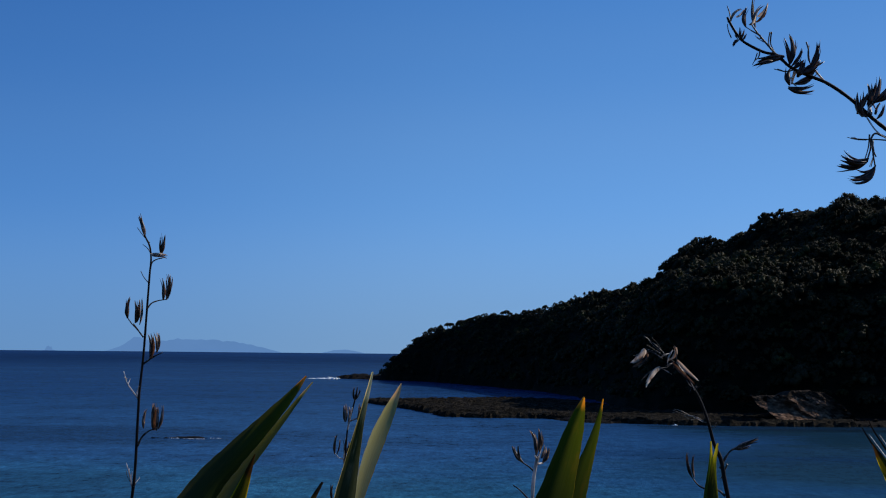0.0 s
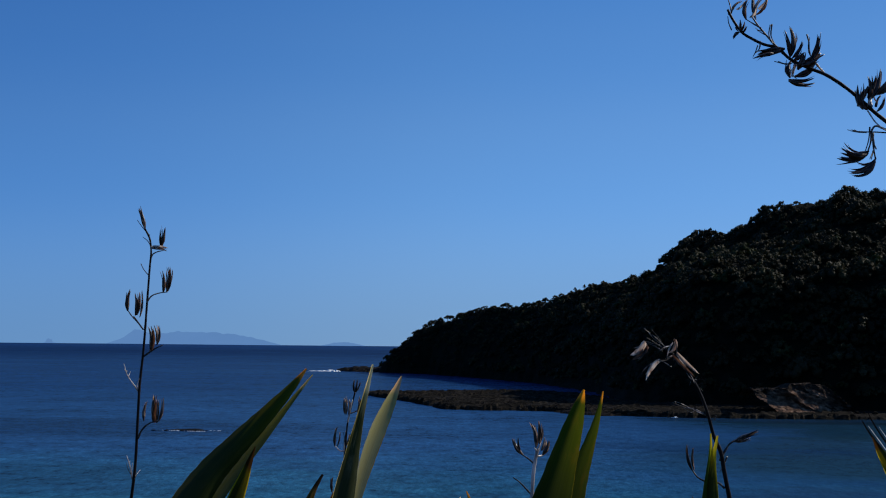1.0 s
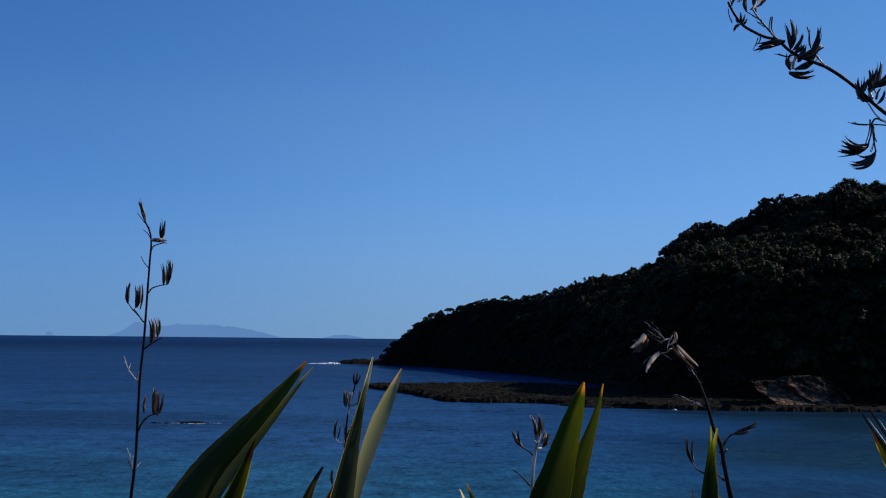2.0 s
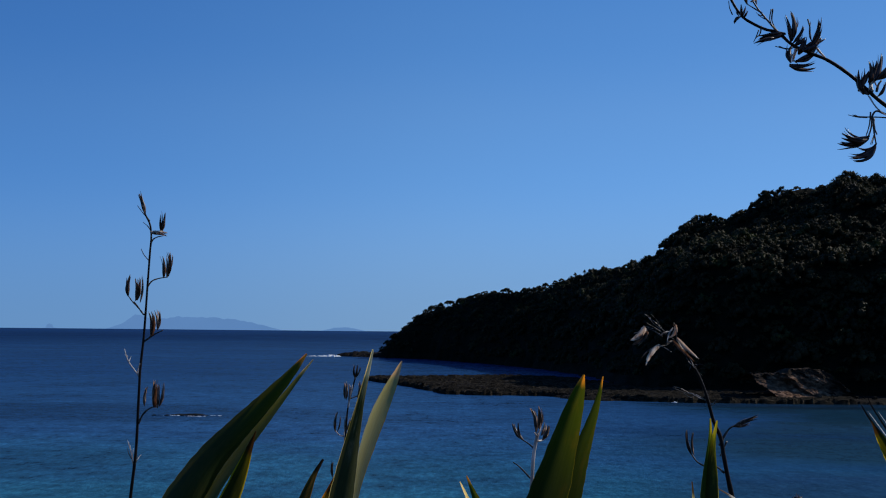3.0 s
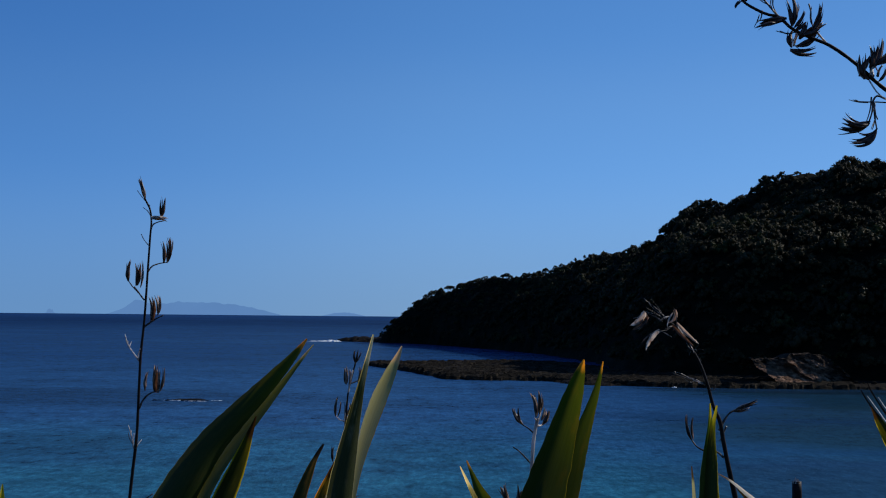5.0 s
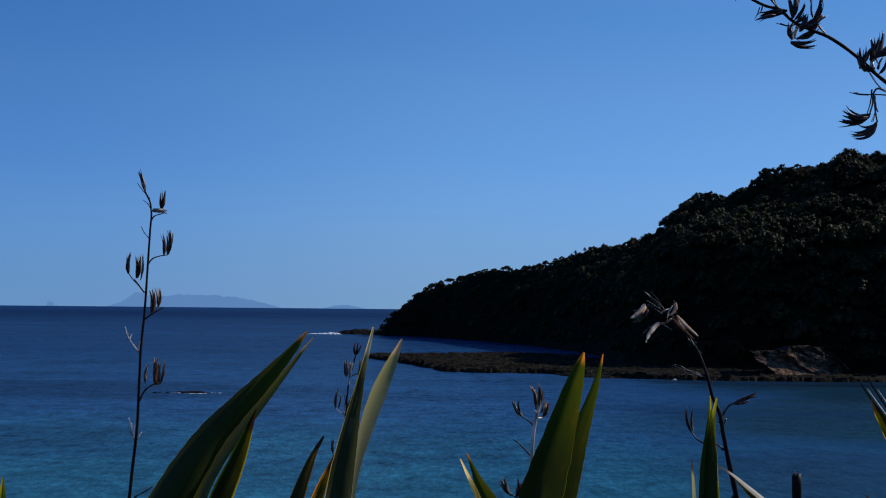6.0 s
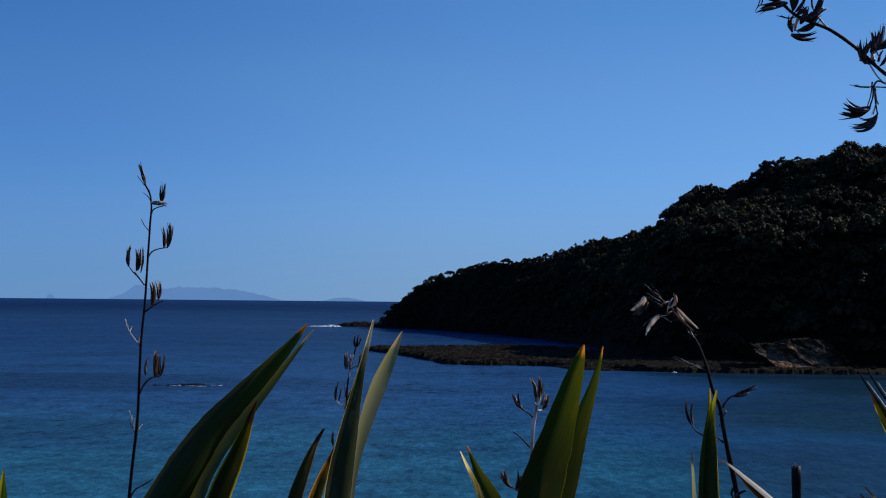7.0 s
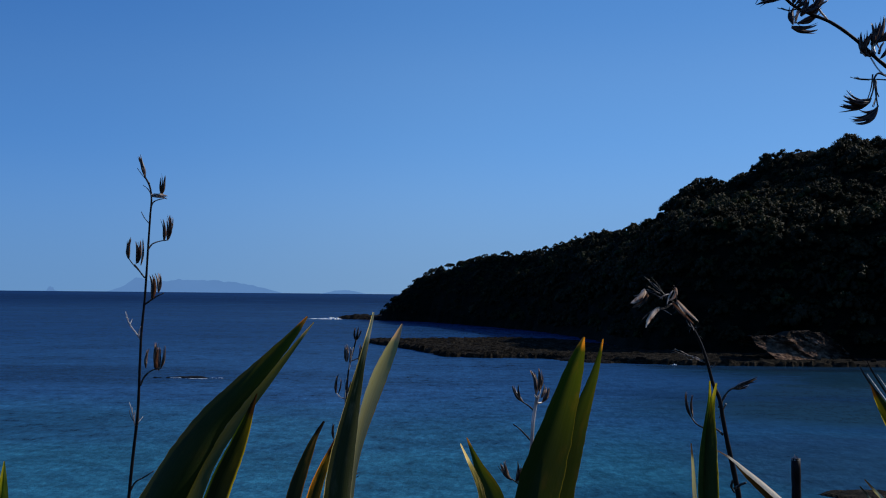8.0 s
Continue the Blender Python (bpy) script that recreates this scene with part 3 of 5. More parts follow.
def boulder_mesh(seed):
    bm = bmesh.new()
    bmesh.ops.create_icosphere(bm, subdivisions=2, radius=1.0)
    for v in bm.verts:
        d = 1 + 0.35 * noise.noise(v.co * 1.3 + Vector((seed * 7.1, 0, 0))) + 0.12 * noise.noise(v.co * 4 + Vector((0, seed * 3.3, 0)))
        v.co = Vector((v.co.x * d, v.co.y * d * 0.9, v.co.z * d * 0.6))
    me = bpy.data.meshes.new("boulder")
    bm.to_mesh(me)
    bm.free()
    me.materials.append(rock_reef if seed % 3 else rock_wet_or_shade)
    return me


boulders = [boulder_mesh(i) for i in range(6)]
rnd = random.Random(11)
for i in range(150):
    k = rnd.random()
    x = np.interp(k, (0, .3, .6, 1), (2, 30, 60, 88)) + rnd.uniform(-2, 2)
    y = np.interp(k, (0, .3, .6, 1), (268, 252, 246, 244)) + rnd.uniform(0, 6) ** 1.3
    s = 0.18 + 0.7 * rnd.random() ** 4
    ob = new("boulder", boulders[i % 6])
    ob.matrix_world = pose(x, y, 0.85 + 0.1 * s, rz=rnd.uniform(0, 360)) @ Matrix.Diagonal((s, s, s, 1))
    tagged(ob, "small weathered boulder lying on the tidal reef", "boulder", "boulders on the reef")


for i in range(11):
    s = rnd.uniform(0.12, 0.34)
    ob = new("boulder", boulders[3 * (i % 2)])
    ob.matrix_world = pose(rnd.uniform(-45.4, -42.6) if i < 6 else rnd.uniform(-42, -35), 192.4 + rnd.uniform(-1.2, 1.2), 0.02, rz=rnd.uniform(0, 360)) @ Matrix.Diagonal((1.4 * s, s, 0.8 * s, 1))
    tagged(ob, "small dark wet rock awash in the bay", "boulder", "rocks awash in the bay")


# ---- trees on the headland ----
def crown_arrays(seed, wide, tall, leaves, lobes=11, fine=1.0):
    """A domed crown of lobes: dim inner masses, and many small leaf sprays standing off them."""
    r = np.random.RandomState(seed)
    bm = bmesh.new()
    bmesh.ops.create_icosphere(bm, subdivisions=1, radius=1.0)
    ball = np.array([v.co[:] for v in bm.verts])
    btri = np.array([[v.index for v in f.verts] for f in bm.faces])
    bm.free()
    verts, tris, count = [], [], 0
    centres = []
    for i in range(lobes):
        a, q = 2.4 * i + r.uniform(-0.4, 0.4), math.sqrt((i + 0.5 * r.rand()) / lobes) * 0.43 * wide
        rise = math.sqrt(max(0.0, 1 - (q / (0.47 * wide)) ** 2))
        c = np.array([q * math.cos(a), q * math.sin(a), tall * (0.14 + 0.56 * rise * r.uniform(0.80, 1.10))])
        s = np.array([1, 1, 0.95]) * wide * r.uniform(0.09, 0.17) * (1.25 if lobes < 14 else 1.0)
        centres.append((c, s))
        verts.append(ball * s * 0.74 * (1 + 0.20 * r.randn(len(ball), 1)) + c)
        tris.append(btri + count)
        count += len(ball)
    each = leaves // lobes
    for c, s in centres:
        d = r.randn(each, 3)
        d /= np.linalg.norm(d, axis=1)[:, None]
        d[:, 2] = np.where(d[:, 2] < -0.15, -d[:, 2], d[:, 2])
        p = c + d * s * (0.66 + 0.46 * r.rand(each, 1) ** 1.5)
        t1 = np.cross(d + 0.5 * r.randn(each, 3), r.randn(each, 3))
        t1 /= np.linalg.norm(t1, axis=1)[:, None] + 1e-9
        t2 = np.cross(t1, d + 0.45 * r.randn(each, 3))
        t2 /= np.linalg.norm(t2, axis=1)[:, None] + 1e-9
        size = (0.12 + 0.22 * r.rand(each, 1)) * fine
        quad = np.stack([p - t1 * size, p + t2 * size * 0.7, p + t1 * size * 1.1 + 0.10 * d, p - t2 * size * 0.7 + 0.05 * d], 1)
        verts.append(quad.reshape(-1, 3))
        k = count + 4 * np.arange(each)[:, None]
        tris.append(np.concatenate([k + [[0, 1, 2]], k + [[0, 2, 3]]]))
        count += 4 * each
    return np.concatenate(verts), np.concatenate(tris)


def trunk_mesh(seed, wide, tall):
    r = random.Random(seed)
    bits, faces = [], []

    def limb(a, b, r0, r1):
        base = len(bits)
        ax = (b - a).normalized()
        s = ax.cross(Vector((0.3, 0.9, 0.1))).normalized()
        w = s.cross(ax)
        for p, q in ((a, r0), (a.lerp(b, 0.5) + 0.05 * (b - a).length * s, (r0 + r1) / 2), (b, r1)):
            for j in range(5):
                g = 2 * math.pi * j / 5
                bits.append(p + (s * math.cos(g) + w * math.sin(g)) * q)
        for i in range(2):
            for j in range(5):
                c, d = base + i * 5 + j, base + i * 5 + (j + 1) % 5
                faces.append((c, d, d + 5, c + 5))

    fork = Vector((r.uniform(-.2, .2), r.uniform(-.2, .2), tall * 0.32))
    limb(Vector((0, 0, -0.6)), fork, 0.045 * tall, 0.032 * tall)
    for i in range(5):
        g = 2 * math.pi * (i + r.random() * .6) / 5
        limb(fork, Vector((0.3 * wide * math.cos(g), 0.3 * wide * math.sin(g), tall * r.uniform(0.42, 0.58))), 0.026 * tall, 0.008 * tall)
    return mesh_from("trunk", bits, faces, bark)


KINDS = [(5.4, 5.6), (6.6, 6.0), (4.4, 5.0), (4.8, 6.2), (7.6, 6.8), (3.6, 4.0), (5.8, 5.2), (4.2, 5.6)]
crowns = [crown_arrays(20 + i, w, t, int(86 * w), 19 if w > 5 else 14, 0.86) for i, (w, t) in enumerate(KINDS)]
far_crowns = [crown_arrays(20 + i, w, t, int(38 * w), 9 if w > 5 else 7, 1.25) for i, (w, t) in enumerate(KINDS)]
tree_models = []
for i, (w, t) in enumerate(KINDS):
    v, f = crowns[i]
    tree_models.append((mesh_from_triangles("crown", v, f, foliage), trunk_mesh(50 + i, w, t)))

rnd = random.Random(4)
stood = []
for k in range(60000):
    x, y = rnd.uniform(-32, 190), rnd.uniform(248, 620)
    stood.append((x, y, rnd.random(), rnd.random(), rnd.random()))
sx, sy = np.array([s[0] for s in stood]), np.array([s[1] for s in stood])
sz = headland_height(sx, sy)
crest_gap, _ = to_segments(sx, sy, RIDGE, False)
front_gap, _ = to_segments(sx, sy, FRONT, False)
back_gap, _ = to_segments(sx, sy, BACK, False)
steep = 1 / np.sqrt(1 + ((headland_height(sx + 1.5, sy) - sz) / 1.5) ** 2 + ((headland_height(sx, sy + 1.5) - sz) / 1.5) ** 2)
steep = np.clip(steep, 0.45, 1.0)
grid, chosen = {}, []
for i in range(len(stood)):
    if sz[i] < 2.2 or (crest_gap[i] > 9 and back_gap[i] < front_gap[i] * 1.0):
        continue
    if sx[i] > 0.38 * sy[i] + 14:
        continue
    gap = (2.7 if stood[i][2] < 0.6 else 3.9) * steep[i]
    if sy[i] > 430:
        gap *= 0.78
    key = (int(sx[i] // 4), int(sy[i] // 4))
    if any(math.hypot(sx[i] - a, sy[i] - b) < gap for dx in (-1, 0, 1) for dy in (-1, 0, 1) for a, b in grid.get((key[0] + dx, key[1] + dy), ())):
        continue
    grid.setdefault(key, []).append((sx[i], sy[i]))
    chosen.append(i)
chosen.sort(key=lambda i: crest_gap[i])
single, mass = chosen[:230], chosen[230:]

for i in single:
    x, y, a, b, c = stood[i]
    k = int(a * 8) % 8
    s = (0.55 + 0.42 * b) * float(1 - 0.32 * smoothstep(y, 370, 520))
    if 61 < x < 74 and y > 400:
        s *= 0.75      # low scrub on the saddle
    tree = empty("tree", (x, y, sz[i] - 0.9), "dark evergreen coastal tree on the headland ridge", "tree", "trees on the ridge")
    crown, trunk = tree_models[k]
    for name, me in (("crown", crown), ("trunk", trunk)):
        ob = new(name, me)
        ob.parent = tree
    tree.matrix_world = pose(x, y, sz[i] - 2.5 * s, rz=360 * c) @ Matrix.Diagonal((s, s, s * (0.82 + 0.34 * b), 1))


def lone_tree(x, y, k, s, stretch, sink, lean, label):
    z = float(headland_height(np.array([x]), np.array([y]))[0]) - sink
    tree = empty("tree", (x, y, z), label, "tree", "trees on the ridge")
    for name, me in zip(("crown", "trunk"), tree_models[k]):
        ob = new(name, me)
        ob.parent = tree
    tree.matrix_world = pose(x, y, z, ry=lean, rz=40 * k) @ Matrix.Diagonal((s, s, s * stretch, 1))


lone_tree(114.5, 343, 4, 1.18, 0.90, 1.9, 0, "broad domed evergreen tree on the crest")
lone_tree(119, 342, 0, 0.9, 0.8, 1.5, 0, "round evergreen tree on the crest")
lone_tree(94.5, 356, 2, 0.95, 1.1, 1.2, 0, "round evergreen tree on the crest")
lone_tree(79.5, 386, 3, 0.8, 0.8, 1.6, 0, "round evergreen tree on the crest")
lone_tree(-18.5, 577, 5, 0.75, 0.9, 0.4, -28, "small tree leaning out over the point")
lone_tree(-13.0, 573, 2, 0.7, 1.0, 0.5, -14, "small tree leaning out over the point")
lone_tree(50.5, 463, 3, 0.30, 1.7, -0.6, 4, "thin small-headed tree standing above the ridge")
lone_tree(53.5, 459, 7, 0.30, 1.8, -0.7, -3, "thin small-headed tree standing above the ridge")
lone_tree(59, 446, 3, 0.26, 1.8, -0.5, 5, "thin small-headed tree standing above the ridge")

vs, fs, count = [], [], 0
for i in mass:
    x, y, a, b, c = stood[i]
    v, f = (crowns if y < 415 else far_crowns)[int(a * 8) % 8]
    s = (0.62 + 0.60 * b * b) * float(0.72 + 0.28 * smoothstep(crest_gap[i], 4, 22)) * float(1 - 0.28 * smoothstep(y, 370, 520))
    g = 2 * math.pi * c
    rot = np.array([[math.cos(g), -math.sin(g), 0], [math.sin(g), math.cos(g), 0], [0, 0, 0.85 + 0.3 * b]])
    vs.append((v * s) @ rot.T + np.array([x, y, sz[i] - 1.6 * s]))
    fs.append(f + count)
    count += len(v)
bush = new("coastal_bush", mesh_from_triangles("coastal_bush", np.concatenate(vs), np.concatenate(fs), foliage))
tagged(bush, "dense dark evergreen bush covering the headland slope", "woodland", kind="stuff")


# ---- far islands ----
def island(label, x, y, length, profile, deep):
    """A far ridge on the horizon: heights along its length, falling to the sea on both sides."""
    n, verts, faces = 120, [], []
    for j in range(n + 1):
        u = j / n
        h = np.interp(u, *zip(*profile)) * (1 + 0.10 * noise.noise(Vector((u * 9, x, 0))) + 0.10 * noise.noise(Vector((u * 31, x, 2))))
        for k, (oy, hz) in enumerate(((-deep, -6.0), (-0.45 * deep, 0.55 * h), (0, h), (deep, -6.0))):
            verts.append((x + u * length, y + oy, hz + 3 * noise.noise(Vector((u * 22, k, 3.0))) * (0 < k < 3) * min(1, h / 20)))
    for j in range(n):
        for k in range(3):
            a = 4 * j + k
            faces.append((a, a + 4, a + 5, a + 1))
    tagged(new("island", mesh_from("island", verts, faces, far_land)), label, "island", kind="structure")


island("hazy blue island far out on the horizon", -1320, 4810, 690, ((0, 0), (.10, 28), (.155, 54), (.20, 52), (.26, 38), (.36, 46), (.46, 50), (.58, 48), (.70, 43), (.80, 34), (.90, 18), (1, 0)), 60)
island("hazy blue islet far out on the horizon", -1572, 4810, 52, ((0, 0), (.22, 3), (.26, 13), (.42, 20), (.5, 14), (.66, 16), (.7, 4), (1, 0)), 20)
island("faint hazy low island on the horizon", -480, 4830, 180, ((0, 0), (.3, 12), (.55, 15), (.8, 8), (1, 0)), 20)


# ---- surf ----
def surf(x, y, length, width, height, seed, turn=0.0, label="white surf breaking at the edge of the rocks"):
    r = random.Random(seed)
    verts, faces = [], []
    nu, nv = 60, 9
    for i in range(nv + 1):
        v = i / nv
        for j in range(nu + 1):
            u = j / nu
            env = math.sin(math.pi * u ** 1.8) ** 0.7 * (0.35 + 0.9 * abs(fractal(u * 3.1, seed, 0.0, 4)) * 1.8)
            w = width * (v - 0.5) * (0.3 + env)
            z = height * env * math.sin(math.pi * v) * (0.65 + 0.7 * fractal(u * 9, v * 4, seed, 5)) - 0.06
            verts.append(((u - 0.5) * length, w + 0.6 * width * noise.noise(Vector((u * 5, 1, seed))), z))
    for i in range(nv):
        for j in range(nu):
            a = i * (nu + 1) + j
            faces.append((a, a + 1, a + nu + 2, a + nu + 1))
    ob = new("foam", mesh_from("foam", verts, faces, foam))
    ob.matrix_world = pose(x, y, 0.04, rz=turn)
    tagged(ob, label, "surf", kind="stuff")


surf(-57.5, 591, 18, 3, 0.7, 1, 4)
surf(-54, 588, 11, 6, 1.5, 3, 2)
surf(-51.5, 587, 5, 5, 1.8, 12, 0)
surf(-39.2, 190.7, 7, 0.45, 0.07, 2, -2, "thin white water over a rock awash")
surf(-42.4, 191.6, 4, 0.5, 0.09, 9, 4, "thin white water over a rock awash")
surf(-36.0, 192.4, 4.0, 0.28, 0.06, 5, -4, "thin white water over a rock awash")
surf(45.5, 239.2, 1.6, 0.8, 0.35, 4, 1)
surf(55.5, 239.6, 3.0, 0.6, 0.2, 7, 1)
surf(7.5, 259.0, 2.0, 0.6, 0.2, 6, 2)


# ---- flax ----
def flax_plant(label, x, y):
    return empty("flax_plant", (x, y, bank_height(x, y)), label, "flax plant", "flax on the bank")


def eased(values, at):
    """A value on the smooth line through evenly numbered values, which never overshoots them."""
    k = min(int(at), len(values) - 2)
    d = [values[i + 1] - values[i] for i in range(len(values) - 1)]

    def slope(i):
        a, b = d[max(i - 1, 0)], d[min(i, len(d) - 1)]
        return 0.0 if a * b <= 0 else 2 * a * b / (a + b)

    t = at - k
    return (values[k] * (1 + 2 * t) * (1 - t) ** 2 + slope(k) * t * (1 - t) ** 2 + values[k + 1] * t * t * (3 - 2 * t) - slope(k + 1) * t * t * (1 - t))


def blade(plant, points, widths, face, fold, material, bow):
    """One sword-shaped leaf: folded along its keel, thin, with ribs along it. points: from its foot to its tip."""
    line, at = spline(points, 14)
    girth = np.array([eased(widths, a) for a in at])
    path = np.array([q[:] for q in line])
    for _ in range(60):      # a grown leaf has no kinks
        girth[1:-1] = 0.25 * girth[:-2] + 0.5 * girth[1:-1] + 0.25 * girth[2:]
        path[1:-1] = 0.25 * path[:-2] + 0.5 * path[1:-1] + 0.25 * path[2:]
    line = [Vector(q) for q in path]
    face = Vector(face).normalized()
    verts, faces, uvs = [], [], []
    across = 9
    total = sum((line[i + 1] - line[i]).length for i in range(len(line) - 1))
    gone = 0.0
    n = len(line)
    seed = points[-1][0] * 31
    for i, q in enumerate(line):
        tan = (line[min(i + 1, n - 1)] - line[max(i - 1, 0)]).normalized()
        side = tan.cross(face).normalized()
        nor = side.cross(tan).normalized()
        w = float(girth[i])
        share = gone / total
        wave = 0.03 * noise.noise(Vector((share * 6, seed, 0)))
        for j in range(across):
            u = j / (across - 1)
            e = 2 * u - 1
            lift = fold * w * (abs(e) ** 1.15 - 0.5) + bow * w * 0.5 * (e * e - 0.33) + 0.06 * w * (e * e) * noise.noise(Vector((share * 8, e, seed)))
            fray = 1 + (0.02 * noise.noise(Vector((share * 70, e * 3, seed))) + 0.06 * noise.noise(Vector((share * 190, e * 5, seed))) * smoothstep(share, 0.6, 1.0)) * (abs(e) > 0.95)
            verts.append(q + side * (0.5 * w * (e * fray + wave * (1 - e * e))) - nor * lift)
            uvs.append((u, 1 - (total - gone)))
        if i + 1 < n:
            gone += (line[i + 1] - q).length
    for i in range(n - 1):
        for j in range(across - 1):
            a = i * across + j
            faces.append((a, a + 1, a + across + 1, a + across))
    me = mesh_from("blade", verts, faces, material, True, uvs)
    part("blade", me, plant)


def seed_stalk(label, points, r0, r1, material=stem_dark):
    x, y, z = points[0]
    thing = empty("flax_stalk", (x, y, z + 0.05), label, "flax stalk", "flax stalks on the bank")
    part("stem", tube("stem", points, r0, r1, material, 6, 9, 0.06, int(abs(x) * 100)), thing)
    return thing


def side_branch(thing, points, r, material):
    part("branch", tube("branch", points, r * 1.15, r * 0.6, material, 5, 6, 0.14, int(abs(points[0][2]) * 1000)), thing)


def seed_pod(thing, foot, tip, w, bend, material):
    """A dry three-sided seed case, bowed, split at its end into pointed valves with a tan lining. w: half its width."""
    foot, tip = Vector(foot), Vector(tip)
    axis = tip - foot
    length = axis.length
    axis.normalize()
    side = axis.cross(Vector((0, 1, 0))).normalized()
    nor = side.cross(axis)
    rr = random.Random(int(abs(foot.x * 911 + foot.z * 577) * 100))
    verts, faces, mats = [], [], []
    turn = rr.uniform(0, 2)
    steps = 10
    w *= 1.1
    for valve in range(3):
        a = turn + valve * 2 * math.pi / 3
        out = side * math.cos(a) + nor * math.sin(a)
        tang = -side * math.sin(a) + nor * math.cos(a)
        splay = rr.uniform(0.25, 1.0) * w * 1.5
        long = length * rr.uniform(0.86, 1.0)
        base = len(verts)
        for i in range(steps + 1):
            t = i / steps
            belly = min(1.0, 0.30 + 2.6 * t) * (1 - max(0, t - 0.45) / 0.56) ** 0.75
            curve = side * (-bend * length * 2.2 * t * (1 - t))
            c = foot + axis * (long * t) + curve + out * (0.36 * w * belly + splay * max(0, t - 0.55) ** 1.4 * 2.0)
            half = 0.62 * w * belly + 0.0002
            thin = 0.34 * w * belly + 0.0002
            verts += [c - tang * half, c + out * thin, c + tang * half, c + out * thin * 0.25]
        for i in range(steps):
            for j in range(4):
                p, q = base + 4 * i + j, base + 4 * i + (j + 1) % 4
                faces.append((p, q, q + 4, p + 4))
                mats.append(0 if j < 2 else 1)
        faces.append(tuple(base + 4 * steps + j for j in range(4)))
        mats.append(0)
    me = mesh_from("seed_pod", verts, faces, material, True)
    if material == pod_dark:
        me.materials.append(pod_lining)
        me.polygons.foreach_set("material_index", mats)
    part("seed_pod", me, thing)


def seed_husk(thing, foot, tip, width, bend, material, face=(0.30, -0.85, 0.10)):
    """One papery valve of a split seed case: a thin cupped shell, ragged at its end."""
    foot, tip = Vector(foot), Vector(tip)
    axis = tip - foot
    length = axis.length
    axis.normalize()
    side = axis.cross(Vector(face)).normalized()
    nor = side.cross(axis).normalized()
    rows, cols = 12, 5
    verts, faces = [], []
    for i in range(rows + 1):
        t = i / rows
        half = 0.5 * width * (math.sin(math.pi * min(1.0, 0.10 + 0.90 * t) ** 0.8) ** 0.7 + 0.05)
        mid = foot + axis * (length * t) + side * (bend * length * 4 * t * (1 - t)) + nor * (0.10 * length * t * t)
        for j in range(cols + 1):
            e = 2 * j / cols - 1
            rag = 1 + 0.35 * noise.noise(Vector((t * 9, e * 3, foot.x * 80 + foot.z * 50)))
            verts.append(mid + side * (e * half * rag) + nor * (half * 0.55 * e * e) + axis * (0.05 * length * t * noise.noise(Vector((e * 4, foot.x * 60, 1.0)))))
    for i in range(rows):
        for j in range(cols):
            a = i * (cols + 1) + j
            faces.append((a, a + 1, a + cols + 2, a + cols + 1))
    part("seed_husk", mesh_from("seed_husk", verts, faces, material), thing, "split papery seed husk")


def cut_stem(x, y, z, r):
    """A flax stalk broken off short, its end ragged and pale."""
    g = bank_height(x, y)
    thing = empty("broken_stalk", (x, y, g), "thick dark flax stalk broken off short", "flax stalk")
    part("stem", tube("stem", [(x + 0.05, y, g - 0.05), (x + 0.02, y, (g + z) / 2), (x + 0.004, y, z - 0.2), (x, y, z)], r * 1.2, r, stem_dark, 8, 10, 0.05, 3), thing)
    rr = random.Random(8)
    verts, faces = [], []
    for i in range(9):
        a = 2 * math.pi * i / 9
        c = Vector((x + 0.7 * r * math.cos(a), y + 0.7 * r * math.sin(a), z - 0.004))
        h = rr.uniform(0.004, 0.014)
        b = len(verts)
        s = 0.28 * r
        verts += [c + Vector((-s, -s, 0)), c + Vector((s, -s, 0)), c + Vector((s, s, 0)), c + Vector((-s, s, 0)), c + Vector((rr.uniform(-s, s), rr.uniform(-s, s), h))]
        faces += [(b, b + 1, b + 4), (b + 1, b + 2, b + 4), (b + 2, b + 3, b + 4), (b + 3, b, b + 4)]
    part("broken_end", mesh_from("broken_end", verts, faces, twig_pale, False), thing, "splintered pale end")


stalk = seed_stalk('tall slender dry flax stalk with upright dark pods',
    [(-1.260, 4.400, 10.200), (-1.145, 4.500, 13.229), (-1.131, 4.500, 13.398), (-1.119, 4.500, 13.523), (-1.113, 4.500, 13.730), (-1.110, 4.500, 13.834), (-1.100, 4.500, 13.959), (-1.091, 4.500, 14.147), (-1.085, 4.500, 14.273), (-1.082, 4.500, 14.336), (-1.089, 4.500, 14.378), (-1.106, 4.500, 14.411)], 0.0138, 0.0033)
side_branch(stalk, [(-1.083, 4.500, 14.298), (-1.075, 4.506, 14.320), (-1.060, 4.513, 14.329), (-1.040, 4.519, 14.334)], 0.0027, twig_dark)
side_branch(stalk, [(-1.091, 4.500, 14.143), (-1.077, 4.512, 14.165), (-1.059, 4.524, 14.174), (-1.024, 4.535, 14.181)], 0.0029, twig_dark)
side_branch(stalk, [(-1.102, 4.500, 14.039), (-1.128, 4.511, 14.068), (-1.152, 4.523, 14.089), (-1.170, 4.534, 14.110)], 0.0029, twig_dark)
side_branch(stalk, [(-1.140, 4.500, 14.088), (-1.127, 4.499, 14.074), (-1.109, 4.497, 14.051)], 0.0017, twig_dark)
side_branch(stalk, [(-1.102, 4.500, 13.938), (-1.088, 4.504, 13.949), (-1.062, 4.508, 13.968), (-1.032, 4.512, 13.983)], 0.0033, twig_dark)
side_branch(stalk, [(-1.081, 4.500, 13.953), (-1.068, 4.469, 13.964)], 0.0021, twig_dark)
side_branch(stalk, [(-1.111, 4.500, 13.641), (-1.095, 4.493, 13.673), (-1.073, 4.486, 13.694), (-1.037, 4.480, 13.709)], 0.0038, twig_dark)
